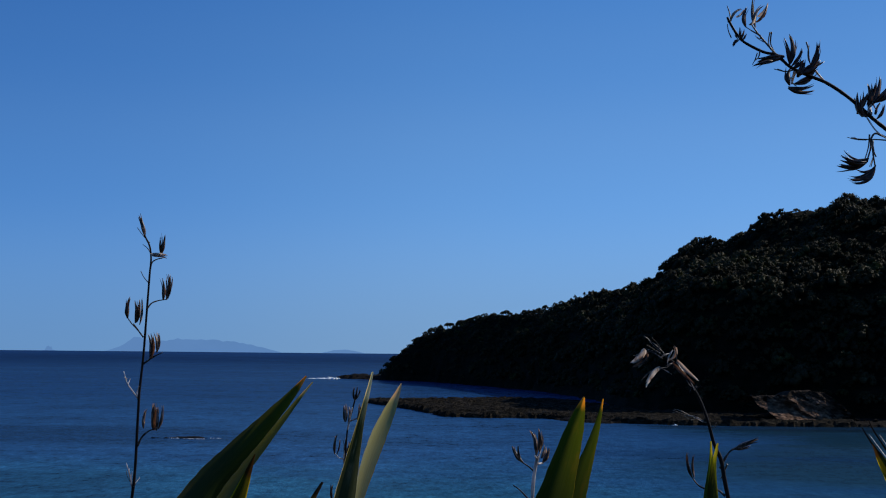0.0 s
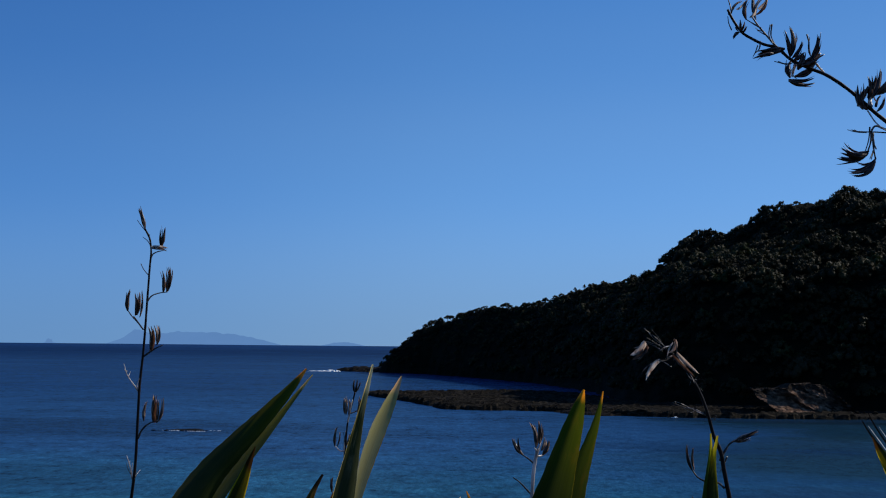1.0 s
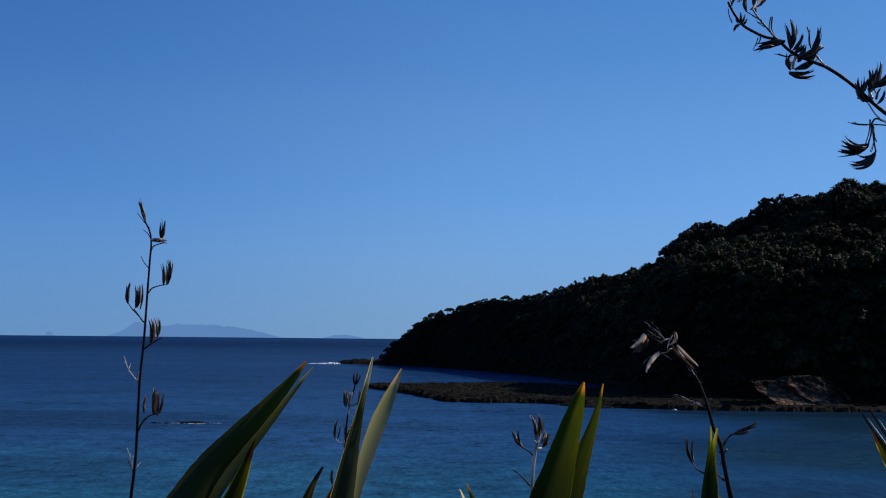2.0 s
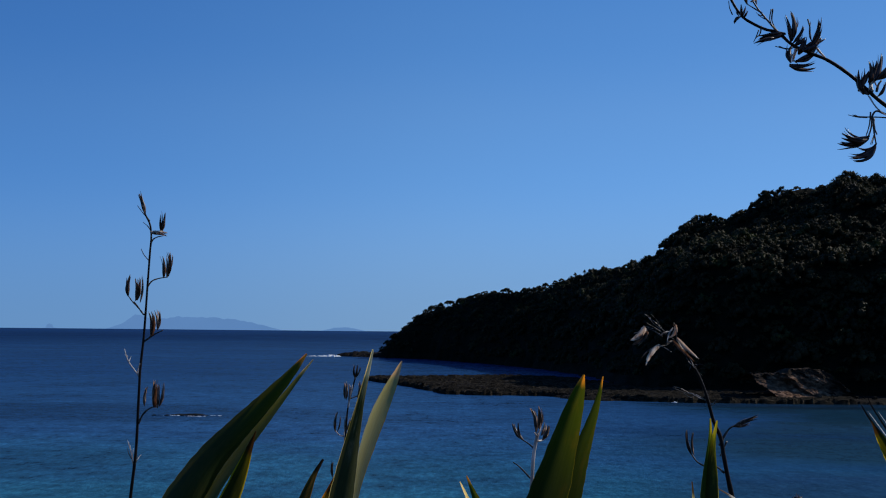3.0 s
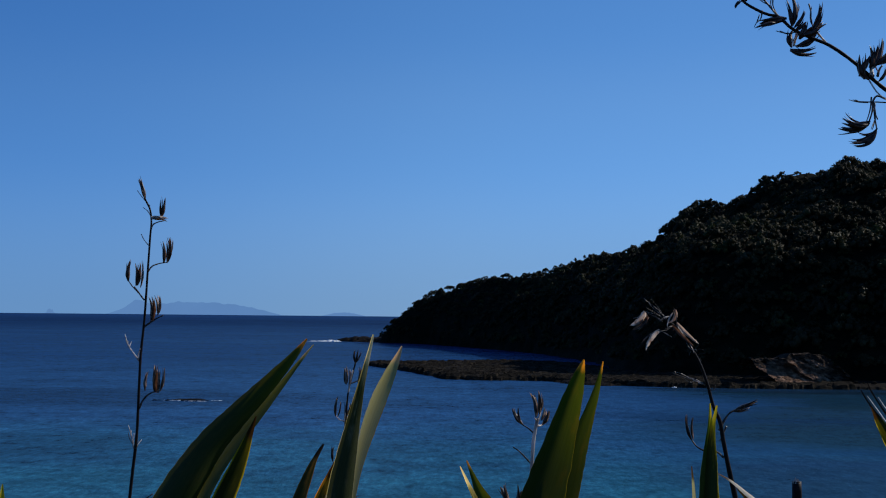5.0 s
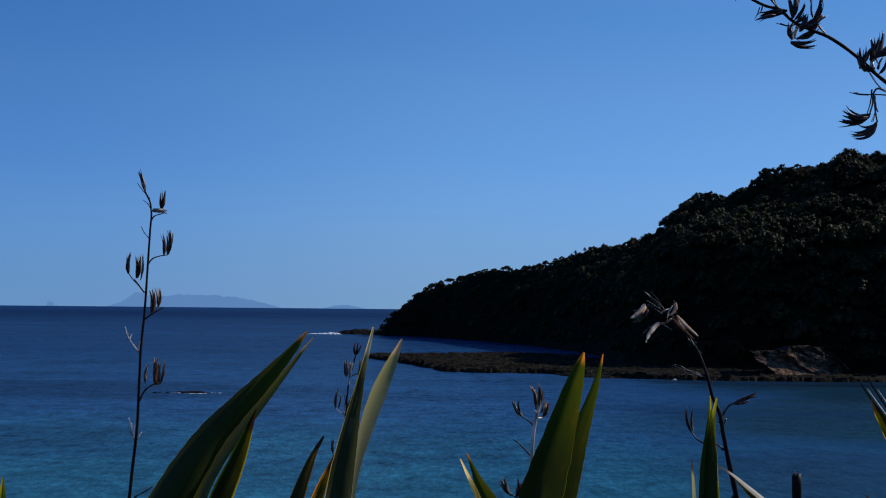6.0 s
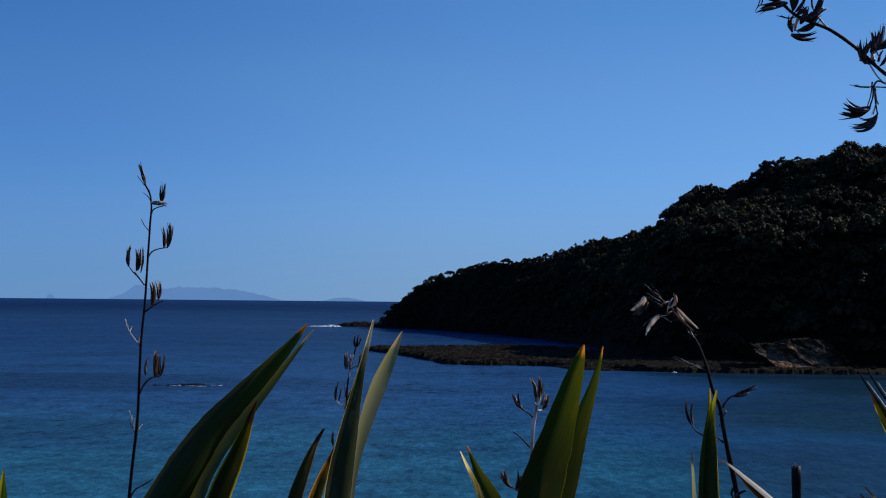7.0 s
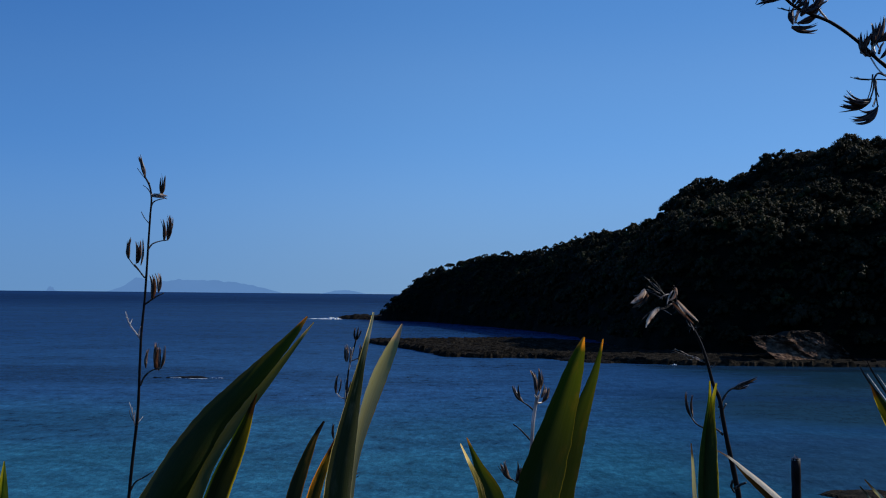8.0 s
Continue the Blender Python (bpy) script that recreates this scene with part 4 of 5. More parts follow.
side_branch(stalk, [(-1.114, 4.500, 13.813), (-1.136, 4.502, 13.842), (-1.154, 4.504, 13.865), (-1.172, 4.506, 13.913)], 0.0025, twig_pale)
side_branch(stalk, [(-1.116, 4.500, 13.817), (-1.116, 4.489, 13.835), (-1.107, 4.477, 13.860)], 0.0021, twig_pale)
side_branch(stalk, [(-1.129, 4.500, 13.498), (-1.140, 4.517, 13.531), (-1.158, 4.533, 13.577)], 0.0019, twig_pale)
side_branch(stalk, [(-1.133, 4.500, 13.512), (-1.141, 4.486, 13.534), (-1.142, 4.473, 13.554)], 0.0015, twig_silver)
side_branch(stalk, [(-1.127, 4.500, 13.498), (-1.130, 4.486, 13.528), (-1.131, 4.471, 13.563)], 0.0015, twig_pale)
side_branch(stalk, [(-1.127, 4.500, 13.489), (-1.126, 4.485, 13.520), (-1.120, 4.470, 13.554)], 0.0017, twig_pale)
side_branch(stalk, [(-1.119, 4.500, 13.498), (-1.114, 4.515, 13.511), (-1.106, 4.530, 13.524)], 0.0017, twig_pale)
side_branch(stalk, [(-1.123, 4.500, 13.489), (-1.110, 4.489, 13.507), (-1.105, 4.477, 13.525)], 0.0013, twig_silver)
side_branch(stalk, [(-1.139, 4.500, 13.258), (-1.123, 4.510, 13.287), (-1.095, 4.520, 13.303), (-1.060, 4.530, 13.326)], 0.0033, twig_dark)
side_branch(stalk, [(-1.082, 4.500, 14.346), (-1.100, 4.518, 14.369), (-1.123, 4.537, 14.385)], 0.0019, twig_dark)
side_branch(stalk, [(-1.089, 4.500, 14.388), (-1.119, 4.507, 14.420), (-1.140, 4.514, 14.446)], 0.0019, twig_dark)
side_branch(stalk, [(-1.086, 4.500, 14.237), (-1.112, 4.518, 14.263), (-1.127, 4.535, 14.285)], 0.0019, twig_dark)
side_branch(stalk, [(-1.153, 4.500, 13.865), (-1.154, 4.537, 13.885)], 0.0017, twig_pale)
side_branch(stalk, [(-1.157, 4.500, 13.886), (-1.164, 4.484, 13.892)], 0.0017, twig_pale)
seed_pod(stalk, (-1.106, 4.498, 14.411), (-1.133, 4.492, 14.498), 0.0105, 0.05, pod_dark)
seed_pod(stalk, (-1.043, 4.494, 14.346), (-1.031, 4.480, 14.423), 0.0095, 0.05, pod_dark)
seed_pod(stalk, (-1.047, 4.494, 14.350), (-1.043, 4.479, 14.412), 0.0045, -0.05, pod_dark)
seed_pod(stalk, (-1.080, 4.492, 14.340), (-1.015, 4.474, 14.330), 0.0080, -0.12, pod_pale)
seed_pod(stalk, (-1.032, 4.496, 14.175), (-1.038, 4.488, 14.266), 0.0090, 0.1, pod_dark)
seed_pod(stalk, (-1.021, 4.502, 14.177), (-1.023, 4.506, 14.261), 0.0060, 0.05, pod_dark)
seed_pod(stalk, (-1.014, 4.491, 14.181), (-1.009, 4.470, 14.272), 0.0095, 0.12, pod_dark)
seed_pod(stalk, (-1.013, 4.503, 14.201), (-1.002, 4.511, 14.268), 0.0040, 0.1, pod_dark)
seed_pod(stalk, (-1.161, 4.497, 14.107), (-1.154, 4.490, 14.188), 0.0105, -0.12, pod_dark)
seed_pod(stalk, (-1.133, 4.497, 14.090), (-1.133, 4.489, 14.178), 0.0065, 0.08, pod_dark)
seed_pod(stalk, (-1.129, 4.506, 14.093), (-1.126, 4.519, 14.183), 0.0080, 0.1, pod_dark)
seed_pod(stalk, (-1.117, 4.500, 14.084), (-1.112, 4.499, 14.185), 0.0055, 0.1, pod_dark)
seed_pod(stalk, (-1.074, 4.497, 13.962), (-1.078, 4.489, 14.055), 0.0100, 0.12, pod_dark)
seed_pod(stalk, (-1.063, 4.500, 13.981), (-1.072, 4.499, 14.053), 0.0080, 0.1, pod_dark)
seed_pod(stalk, (-1.051, 4.504, 13.983), (-1.063, 4.512, 14.060), 0.0075, 0.1, pod_dark)
seed_pod(stalk, (-1.047, 4.492, 13.985), (-1.040, 4.473, 14.066), 0.0065, 0.12, pod_dark)
seed_pod(stalk, (-1.093, 4.509, 13.705), (-1.089, 4.529, 13.783), 0.0080, -0.1, pod_dark)
seed_pod(stalk, (-1.050, 4.491, 13.704), (-1.045, 4.471, 13.803), 0.0100, -0.08, pod_dark)
seed_pod(stalk, (-1.044, 4.504, 13.697), (-1.044, 4.515, 13.788), 0.0090, 0.0, pod_dark)
seed_pod(stalk, (-1.038, 4.506, 13.703), (-1.029, 4.521, 13.795), 0.0075, 0.12, pod_dark)
seed_pod(stalk, (-1.052, 4.491, 13.715), (-1.052, 4.471, 13.784), 0.0070, -0.08, pod_dark)

seed_husk(stalk, (-1.080, 4.480, 14.343), (-1.015, 4.480, 14.335), 0.0130, -0.06, husk_pale, (0.3, -0.7, 0.65))
seed_husk(stalk, (-1.128, 4.490, 14.092), (-1.127, 4.484, 14.160), 0.0110, 0.08, husk_brown)
seed_husk(stalk, (-1.068, 4.492, 13.964), (-1.068, 4.484, 14.040), 0.0120, 0.08, husk_brown)
seed_husk(stalk, (-1.050, 4.486, 13.700), (-1.040, 4.474, 13.780), 0.0150, -0.06, husk_brown)

stalk = seed_stalk('thin dry flax stalk with small split pods',
    [(-0.480, 5.100, 9.850), (-0.420, 5.200, 13.075), (-0.414, 5.200, 13.314), (-0.407, 5.200, 13.493), (-0.403, 5.200, 13.577), (-0.395, 5.200, 13.673), (-0.381, 5.200, 13.733), (-0.367, 5.200, 13.789)], 0.0087, 0.0034)
side_branch(stalk, [(-0.395, 5.200, 13.697), (-0.372, 5.210, 13.704), (-0.353, 5.219, 13.713)], 0.0029, twig_dark)
side_branch(stalk, [(-0.403, 5.200, 13.577), (-0.385, 5.218, 13.595), (-0.377, 5.235, 13.608)], 0.0024, twig_dark)
side_branch(stalk, [(-0.407, 5.200, 13.539), (-0.433, 5.217, 13.544), (-0.449, 5.234, 13.559)], 0.0029, twig_pale)
side_branch(stalk, [(-0.414, 5.200, 13.314), (-0.438, 5.199, 13.333), (-0.458, 5.197, 13.371)], 0.0029, twig_dark)
side_branch(stalk, [(-0.417, 5.200, 13.194), (-0.389, 5.206, 13.203), (-0.351, 5.212, 13.222)], 0.0029, twig_dark)
side_branch(stalk, [(-0.417, 5.200, 13.190), (-0.382, 5.185, 13.197), (-0.343, 5.169, 13.219)], 0.0019, twig_dark)
side_branch(stalk, [(-0.397, 5.200, 13.661), (-0.389, 5.190, 13.698), (-0.377, 5.180, 13.758)], 0.0034, twig_pale)
side_branch(stalk, [(-0.407, 5.200, 13.505), (-0.412, 5.203, 13.541), (-0.408, 5.206, 13.577)], 0.0029, twig_pale)
seed_pod(stalk, (-0.369, 5.191, 13.787), (-0.370, 5.171, 13.843), 0.0058, -0.1, pod_dark)
seed_pod(stalk, (-0.367, 5.195, 13.789), (-0.357, 5.183, 13.847), 0.0058, 0.05, pod_dark)
seed_pod(stalk, (-0.364, 5.196, 13.789), (-0.343, 5.187, 13.838), 0.0048, 0.1, pod_dark)
seed_pod(stalk, (-0.405, 5.207, 13.694), (-0.407, 5.225, 13.773), 0.0082, 0.05, pod_dark)
seed_pod(stalk, (-0.395, 5.205, 13.682), (-0.392, 5.216, 13.759), 0.0082, 0.1, pod_pale)
seed_pod(stalk, (-0.409, 5.194, 13.697), (-0.411, 5.180, 13.770), 0.0063, -0.05, pod_dark)
seed_pod(stalk, (-0.357, 5.205, 13.704), (-0.351, 5.218, 13.774), 0.0058, 0.1, pod_dark)
seed_pod(stalk, (-0.356, 5.193, 13.703), (-0.341, 5.178, 13.766), 0.0053, 0.1, pod_dark)
seed_pod(stalk, (-0.343, 5.202, 13.621), (-0.337, 5.207, 13.681), 0.0077, 0.05, pod_dark)
seed_pod(stalk, (-0.448, 5.193, 13.560), (-0.438, 5.178, 13.650), 0.0082, -0.12, pod_dark)
seed_pod(stalk, (-0.440, 5.191, 13.558), (-0.425, 5.170, 13.632), 0.0043, 0.1, pod_dark)
seed_pod(stalk, (-0.408, 5.207, 13.553), (-0.410, 5.222, 13.628), 0.0082, 0.05, pod_dark)
seed_pod(stalk, (-0.405, 5.195, 13.558), (-0.383, 5.183, 13.622), 0.0053, 0.1, pod_dark)
seed_pod(stalk, (-0.457, 5.195, 13.369), (-0.455, 5.183, 13.442), 0.0082, -0.1, pod_dark)
seed_pod(stalk, (-0.449, 5.209, 13.360), (-0.442, 5.229, 13.413), 0.0048, 0.1, pod_pale)

stalk = seed_stalk('short pale flax stalk with clustered brown pods',
    [(0.220, 3.500, 10.650), (0.244, 3.600, 13.266), (0.256, 3.600, 13.431), (0.267, 3.600, 13.555), (0.271, 3.600, 13.622), (0.278, 3.600, 13.671), (0.284, 3.600, 13.696)], 0.0084, 0.0050, twig_pale)
side_branch(stalk, [(0.274, 3.600, 13.650), (0.257, 3.610, 13.665), (0.236, 3.619, 13.677)], 0.0027, twig_dark)
side_branch(stalk, [(0.267, 3.600, 13.560), (0.249, 3.612, 13.579), (0.230, 3.624, 13.597), (0.214, 3.635, 13.607)], 0.0027, twig_dark)
side_branch(stalk, [(0.281, 3.600, 13.673), (0.299, 3.617, 13.675), (0.310, 3.634, 13.687)], 0.0030, twig_pale)
side_branch(stalk, [(0.255, 3.600, 13.411), (0.233, 3.599, 13.434), (0.208, 3.597, 13.451)], 0.0027, twig_dark)
side_branch(stalk, [(0.284, 3.600, 13.693), (0.291, 3.606, 13.706), (0.293, 3.612, 13.715)], 0.0027, twig_pale)
side_branch(stalk, [(0.281, 3.600, 13.688), (0.272, 3.569, 13.700)], 0.0027, twig_pale)
side_branch(stalk, [(0.255, 3.600, 13.415), (0.236, 3.590, 13.429), (0.222, 3.580, 13.447)], 0.0023, twig_dark)
seed_pod(stalk, (0.279, 3.601, 13.698), (0.264, 3.603, 13.772), 0.0092, 0.14, pod_dark)
seed_pod(stalk, (0.281, 3.601, 13.706), (0.272, 3.604, 13.767), 0.0064, 0.08, pod_dark)
seed_pod(stalk, (0.288, 3.591, 13.710), (0.285, 3.571, 13.781), 0.0092, 0.05, pod_dark)
seed_pod(stalk, (0.292, 3.595, 13.717), (0.294, 3.583, 13.771), 0.0056, 0.08, pod_dark)
seed_pod(stalk, (0.297, 3.596, 13.677), (0.314, 3.587, 13.724), 0.0088, 0.16, pod_dark)
seed_pod(stalk, (0.295, 3.607, 13.689), (0.308, 3.625, 13.728), 0.0068, 0.1, pod_dark)
seed_pod(stalk, (0.241, 3.605, 13.676), (0.208, 3.616, 13.729), 0.0084, -0.16, pod_dark)
seed_pod(stalk, (0.234, 3.594, 13.680), (0.224, 3.580, 13.729), 0.0052, -0.1, pod_dark)
seed_pod(stalk, (0.210, 3.605, 13.446), (0.172, 3.618, 13.494), 0.0080, -0.14, pod_dark)
seed_pod(stalk, (0.202, 3.593, 13.455), (0.186, 3.578, 13.509), 0.0064, -0.12, pod_dark)
seed_pod(stalk, (0.196, 3.602, 13.463), (0.180, 3.607, 13.492), 0.0048, -0.1, pod_dark)
seed_pod(stalk, (0.222, 3.593, 13.440), (0.229, 3.578, 13.503), 0.0084, 0.08, pod_dark)
seed_pod(stalk, (0.219, 3.591, 13.445), (0.237, 3.570, 13.488), 0.0056, 0.1, pod_dark)

stalk = seed_stalk('bent dry flax stalk with drooping silvery pods',
    [(0.780, 2.950, 10.925), (0.743, 3.000, 13.394), (0.731, 3.000, 13.501), (0.717, 3.000, 13.572), (0.703, 3.000, 13.634), (0.691, 3.000, 13.696), (0.682, 3.000, 13.745), (0.667, 3.000, 13.779), (0.654, 3.000, 13.827), (0.640, 3.000, 13.869), (0.628, 3.000, 13.896), (0.611, 3.000, 13.924), (0.587, 3.000, 13.961), (0.569, 3.000, 13.978), (0.550, 3.000, 13.990)], 0.0306, 0.0022)
side_branch(stalk, [(0.681, 3.000, 13.721), (0.694, 3.006, 13.744), (0.709, 3.013, 13.762), (0.724, 3.019, 13.770)], 0.0033, twig_dark)
side_branch(stalk, [(0.692, 3.000, 13.655), (0.678, 3.009, 13.667), (0.647, 3.018, 13.670), (0.631, 3.027, 13.679), (0.620, 3.035, 13.695)], 0.0028, twig_dark)
side_branch(stalk, [(0.698, 3.000, 13.731), (0.695, 3.017, 13.713), (0.690, 3.034, 13.693)], 0.0021, twig_silver)
side_branch(stalk, [(0.647, 3.000, 13.831), (0.622, 2.999, 13.845), (0.594, 2.998, 13.850), (0.566, 2.997, 13.861)], 0.0015, twig_silver)
side_branch(stalk, [(0.643, 3.000, 13.833), (0.631, 3.006, 13.838), (0.619, 3.012, 13.844)], 0.0014, twig_pale)
side_branch(stalk, [(0.606, 3.000, 13.849), (0.585, 2.985, 13.859), (0.564, 2.969, 13.865)], 0.0010, twig_silver)
side_branch(stalk, [(0.625, 3.000, 13.844), (0.609, 2.990, 13.838), (0.591, 2.980, 13.848)], 0.0008, twig_silver)
side_branch(stalk, [(0.588, 3.000, 13.852), (0.578, 3.003, 13.855), (0.565, 3.006, 13.854)], 0.0008, twig_dark)
side_branch(stalk, [(0.653, 3.000, 13.820), (0.664, 2.989, 13.821), (0.667, 2.977, 13.832)], 0.0017, twig_silver)
side_branch(stalk, [(0.577, 3.000, 13.983), (0.604, 3.017, 13.961), (0.633, 3.033, 13.933)], 0.0018, twig_pale)
side_branch(stalk, [(0.576, 3.000, 13.978), (0.595, 2.991, 13.948), (0.609, 2.982, 13.926), (0.614, 2.973, 13.910)], 0.0011, twig_silver)
side_branch(stalk, [(0.552, 3.000, 13.993), (0.522, 2.986, 14.020), (0.492, 2.971, 14.041)], 0.0010, twig_silver)
side_branch(stalk, [(0.550, 3.000, 13.990), (0.522, 2.985, 14.006), (0.496, 2.970, 14.020)], 0.0010, twig_dark)
side_branch(stalk, [(0.538, 3.000, 14.004), (0.524, 3.015, 14.016), (0.513, 3.030, 14.032)], 0.0008, twig_silver)
side_branch(stalk, [(0.545, 3.000, 13.997), (0.528, 2.989, 14.022), (0.509, 2.977, 14.041)], 0.0008, twig_dark)
side_branch(stalk, [(0.536, 3.000, 14.001), (0.521, 3.015, 14.005), (0.507, 3.030, 14.010)], 0.0008, twig_silver)
side_branch(stalk, [(0.541, 3.000, 13.986), (0.528, 3.018, 13.997), (0.510, 3.037, 14.006)], 0.0017, twig_dark)
side_branch(stalk, [(0.564, 3.000, 13.948), (0.547, 3.007, 13.959), (0.533, 3.014, 13.965)], 0.0013, twig_silver)
for bx, bz, tx, tz in ((0.622, 13.908, 0.634, 13.922), (0.626, 13.903, 0.645, 13.909), (0.618, 13.912, 0.629, 13.930), (0.612, 13.915, 0.606, 13.903), (0.628, 13.899, 0.638, 13.890), (0.615, 13.914, 0.640, 13.918)):
    side_branch(stalk, [(bx, 3.0, bz), (0.5 * (bx + tx), 2.996, 0.5 * (bz + tz) + 0.002), (tx, 2.992, tz)], 0.0006, twig_dark)
side_branch(stalk, [(0.601, 3.000, 13.934), (0.609, 2.992, 13.920), (0.622, 2.984, 13.918)], 0.0011, twig_silver)
side_branch(stalk, [(0.569, 3.000, 13.978), (0.550, 2.987, 13.965), (0.527, 2.973, 13.964)], 0.0014, twig_dark)
side_branch(stalk, [(0.720, 3.000, 13.524), (0.732, 2.983, 13.537), (0.739, 2.965, 13.544)], 0.0042, twig_dark)
side_branch(stalk, [(0.717, 3.000, 13.545), (0.713, 3.004, 13.530), (0.722, 3.008, 13.513)], 0.0033, twig_dark)
seed_pod(stalk, (0.713, 2.991, 13.768), (0.772, 2.970, 13.795), 0.0075, -0.05, pod_dark)
seed_pod(stalk, (0.715, 3.003, 13.768), (0.764, 3.011, 13.775), 0.0045, 0.08, pod_dark)
seed_pod(stalk, (0.614, 2.997, 13.696), (0.598, 2.990, 13.760), 0.0053, -0.14, pod_dark)
seed_pod(stalk, (0.617, 2.997, 13.699), (0.613, 2.989, 13.759), 0.0042, -0.1, pod_dark)
seed_pod(stalk, (0.500, 3.006, 14.009), (0.472, 3.019, 13.986), 0.0067, -0.2, pod_pale)
seed_pod(stalk, (0.505, 3.000, 14.002), (0.463, 2.999, 13.971), 0.0050, -0.16, pod_dark)
seed_pod(stalk, (0.507, 2.997, 13.997), (0.476, 2.989, 13.963), 0.0050, -0.12, pod_dark)
seed_pod(stalk, (0.530, 3.000, 13.966), (0.500, 2.999, 13.919), 0.0045, 0.14, pod_pale)
seed_pod(stalk, (0.531, 3.004, 13.963), (0.491, 3.012, 13.932), 0.0022, 0.14, pod_dark)
seed_pod(stalk, (0.566, 2.992, 14.008), (0.547, 2.973, 13.971), 0.0028, 0.1, pod_pale)
seed_pod(stalk, (0.537, 3.009, 13.987), (0.566, 3.029, 14.000), 0.0025, -0.1, pod_pale)
seed_pod(stalk, (0.573, 2.991, 13.976), (0.563, 2.971, 14.021), 0.0017, 0.16, pod_dark)
seed_pod(stalk, (0.587, 3.004, 13.978), (0.569, 3.015, 13.961), 0.0028, 0.1, pod_dark)
seed_pod(stalk, (0.581, 3.006, 13.981), (0.595, 3.021, 13.955), 0.0028, 0.1, pod_dark)
seed_pod(stalk, (0.565, 2.991, 13.975), (0.544, 2.971, 13.965), 0.0028, 0.1, pod_dark)

seed_husk(stalk, (0.497, 2.990, 14.009), (0.460, 2.990, 13.976), 0.0150, -0.10, husk_pale)
seed_husk(stalk, (0.503, 2.994, 14.000), (0.465, 2.994, 13.965), 0.0125, -0.08, husk_brown)
seed_husk(stalk, (0.534, 2.990, 13.966), (0.497, 2.990, 13.916), 0.0115, 0.10, husk_pale)
seed_husk(stalk, (0.573, 2.980, 13.982), (0.623, 2.980, 13.932), 0.0095, 0.03, husk_pale)
seed_husk(stalk, (0.564, 2.990, 13.976), (0.615, 2.990, 13.924), 0.0090, 0.02, husk_brown)
seed_husk(stalk, (0.572, 2.990, 14.016), (0.551, 2.990, 13.982), 0.0090, -0.22, husk_pale)

stalk = seed_stalk('arching dark flax stalk heavy with split pods',
    [(2.350, 3.200, 10.800), (1.414, 3.200, 14.348), (1.298, 3.200, 14.497), (1.192, 3.200, 14.587), (1.150, 3.200, 14.620), (1.091, 3.200, 14.673), (1.047, 3.200, 14.706), (1.017, 3.200, 14.724), (0.964, 3.200, 14.745), (0.919, 3.200, 14.768), (0.885, 3.200, 14.798), (0.859, 3.200, 14.803), (0.822, 3.200, 14.819), (0.795, 3.200, 14.836), (0.777, 3.200, 14.859), (0.762, 3.200, 14.886), (0.756, 3.200, 14.899)], 0.0208, 0.0033)
side_branch(stalk, [(0.934, 3.200, 14.756), (0.905, 3.204, 14.781), (0.884, 3.208, 14.805), (0.863, 3.212, 14.832), (0.841, 3.215, 14.860), (0.824, 3.219, 14.888)], 0.0030, twig_dark)
side_branch(stalk, [(0.845, 3.200, 14.849), (0.830, 3.218, 14.865), (0.816, 3.235, 14.881)], 0.0021, twig_dark)
side_branch(stalk, [(0.874, 3.200, 14.860), (0.876, 3.217, 14.833), (0.891, 3.234, 14.814)], 0.0019, twig_dark)
side_branch(stalk, [(1.268, 3.200, 14.520), (1.191, 3.200, 14.567), (1.164, 3.199, 14.582), (1.145, 3.199, 14.587), (1.135, 3.198, 14.574), (1.133, 3.198, 14.548), (1.123, 3.197, 14.516)], 0.0033, twig_dark)
side_branch(stalk, [(1.139, 3.200, 14.569), (1.142, 3.206, 14.535), (1.149, 3.212, 14.502)], 0.0027, twig_dark)
side_branch(stalk, [(1.141, 3.200, 14.526), (1.119, 3.169, 14.494)], 0.0015, twig_dark)
side_branch(stalk, [(1.187, 3.200, 14.569), (1.147, 3.193, 14.570), (1.115, 3.186, 14.569), (1.075, 3.180, 14.570)], 0.0019, twig_dark)
side_branch(stalk, [(1.097, 3.200, 14.573), (1.084, 3.206, 14.578)], 0.0012, twig_dark)
side_branch(stalk, [(1.126, 3.200, 14.629), (1.146, 3.189, 14.592), (1.171, 3.177, 14.568)], 0.0022, twig_pale)
side_branch(stalk, [(0.980, 3.200, 14.768), (1.007, 3.217, 14.745), (1.030, 3.233, 14.730)], 0.0033, twig_pale)
side_branch(stalk, [(0.889, 3.200, 14.758), (0.908, 3.186, 14.749), (0.926, 3.173, 14.751)], 0.0021, twig_dark)
side_branch(stalk, [(0.795, 3.200, 14.836), (0.788, 3.186, 14.847), (0.782, 3.171, 14.863)], 0.0024, twig_dark)
side_branch(stalk, [(0.766, 3.200, 14.843), (0.755, 3.185, 14.858), (0.749, 3.170, 14.872)], 0.0015, twig_dark)
side_branch(stalk, [(0.855, 3.200, 14.832), (0.850, 3.215, 14.840), (0.842, 3.230, 14.852)], 0.0015, twig_dark)
side_branch(stalk, [(0.843, 3.200, 14.813), (0.836, 3.189, 14.789), (0.821, 3.177, 14.774)], 0.0018, twig_dark)
side_branch(stalk, [(0.936, 3.200, 14.753), (0.934, 3.215, 14.738), (0.935, 3.230, 14.726)], 0.0045, twig_pale)
side_branch(stalk, [(1.136, 3.200, 14.640), (1.140, 3.218, 14.659), (1.152, 3.237, 14.678)], 0.0045, twig_pale)
side_branch(stalk, [(1.148, 3.200, 14.640), (1.157, 3.207, 14.662), (1.166, 3.214, 14.672)], 0.0036, twig_dark)
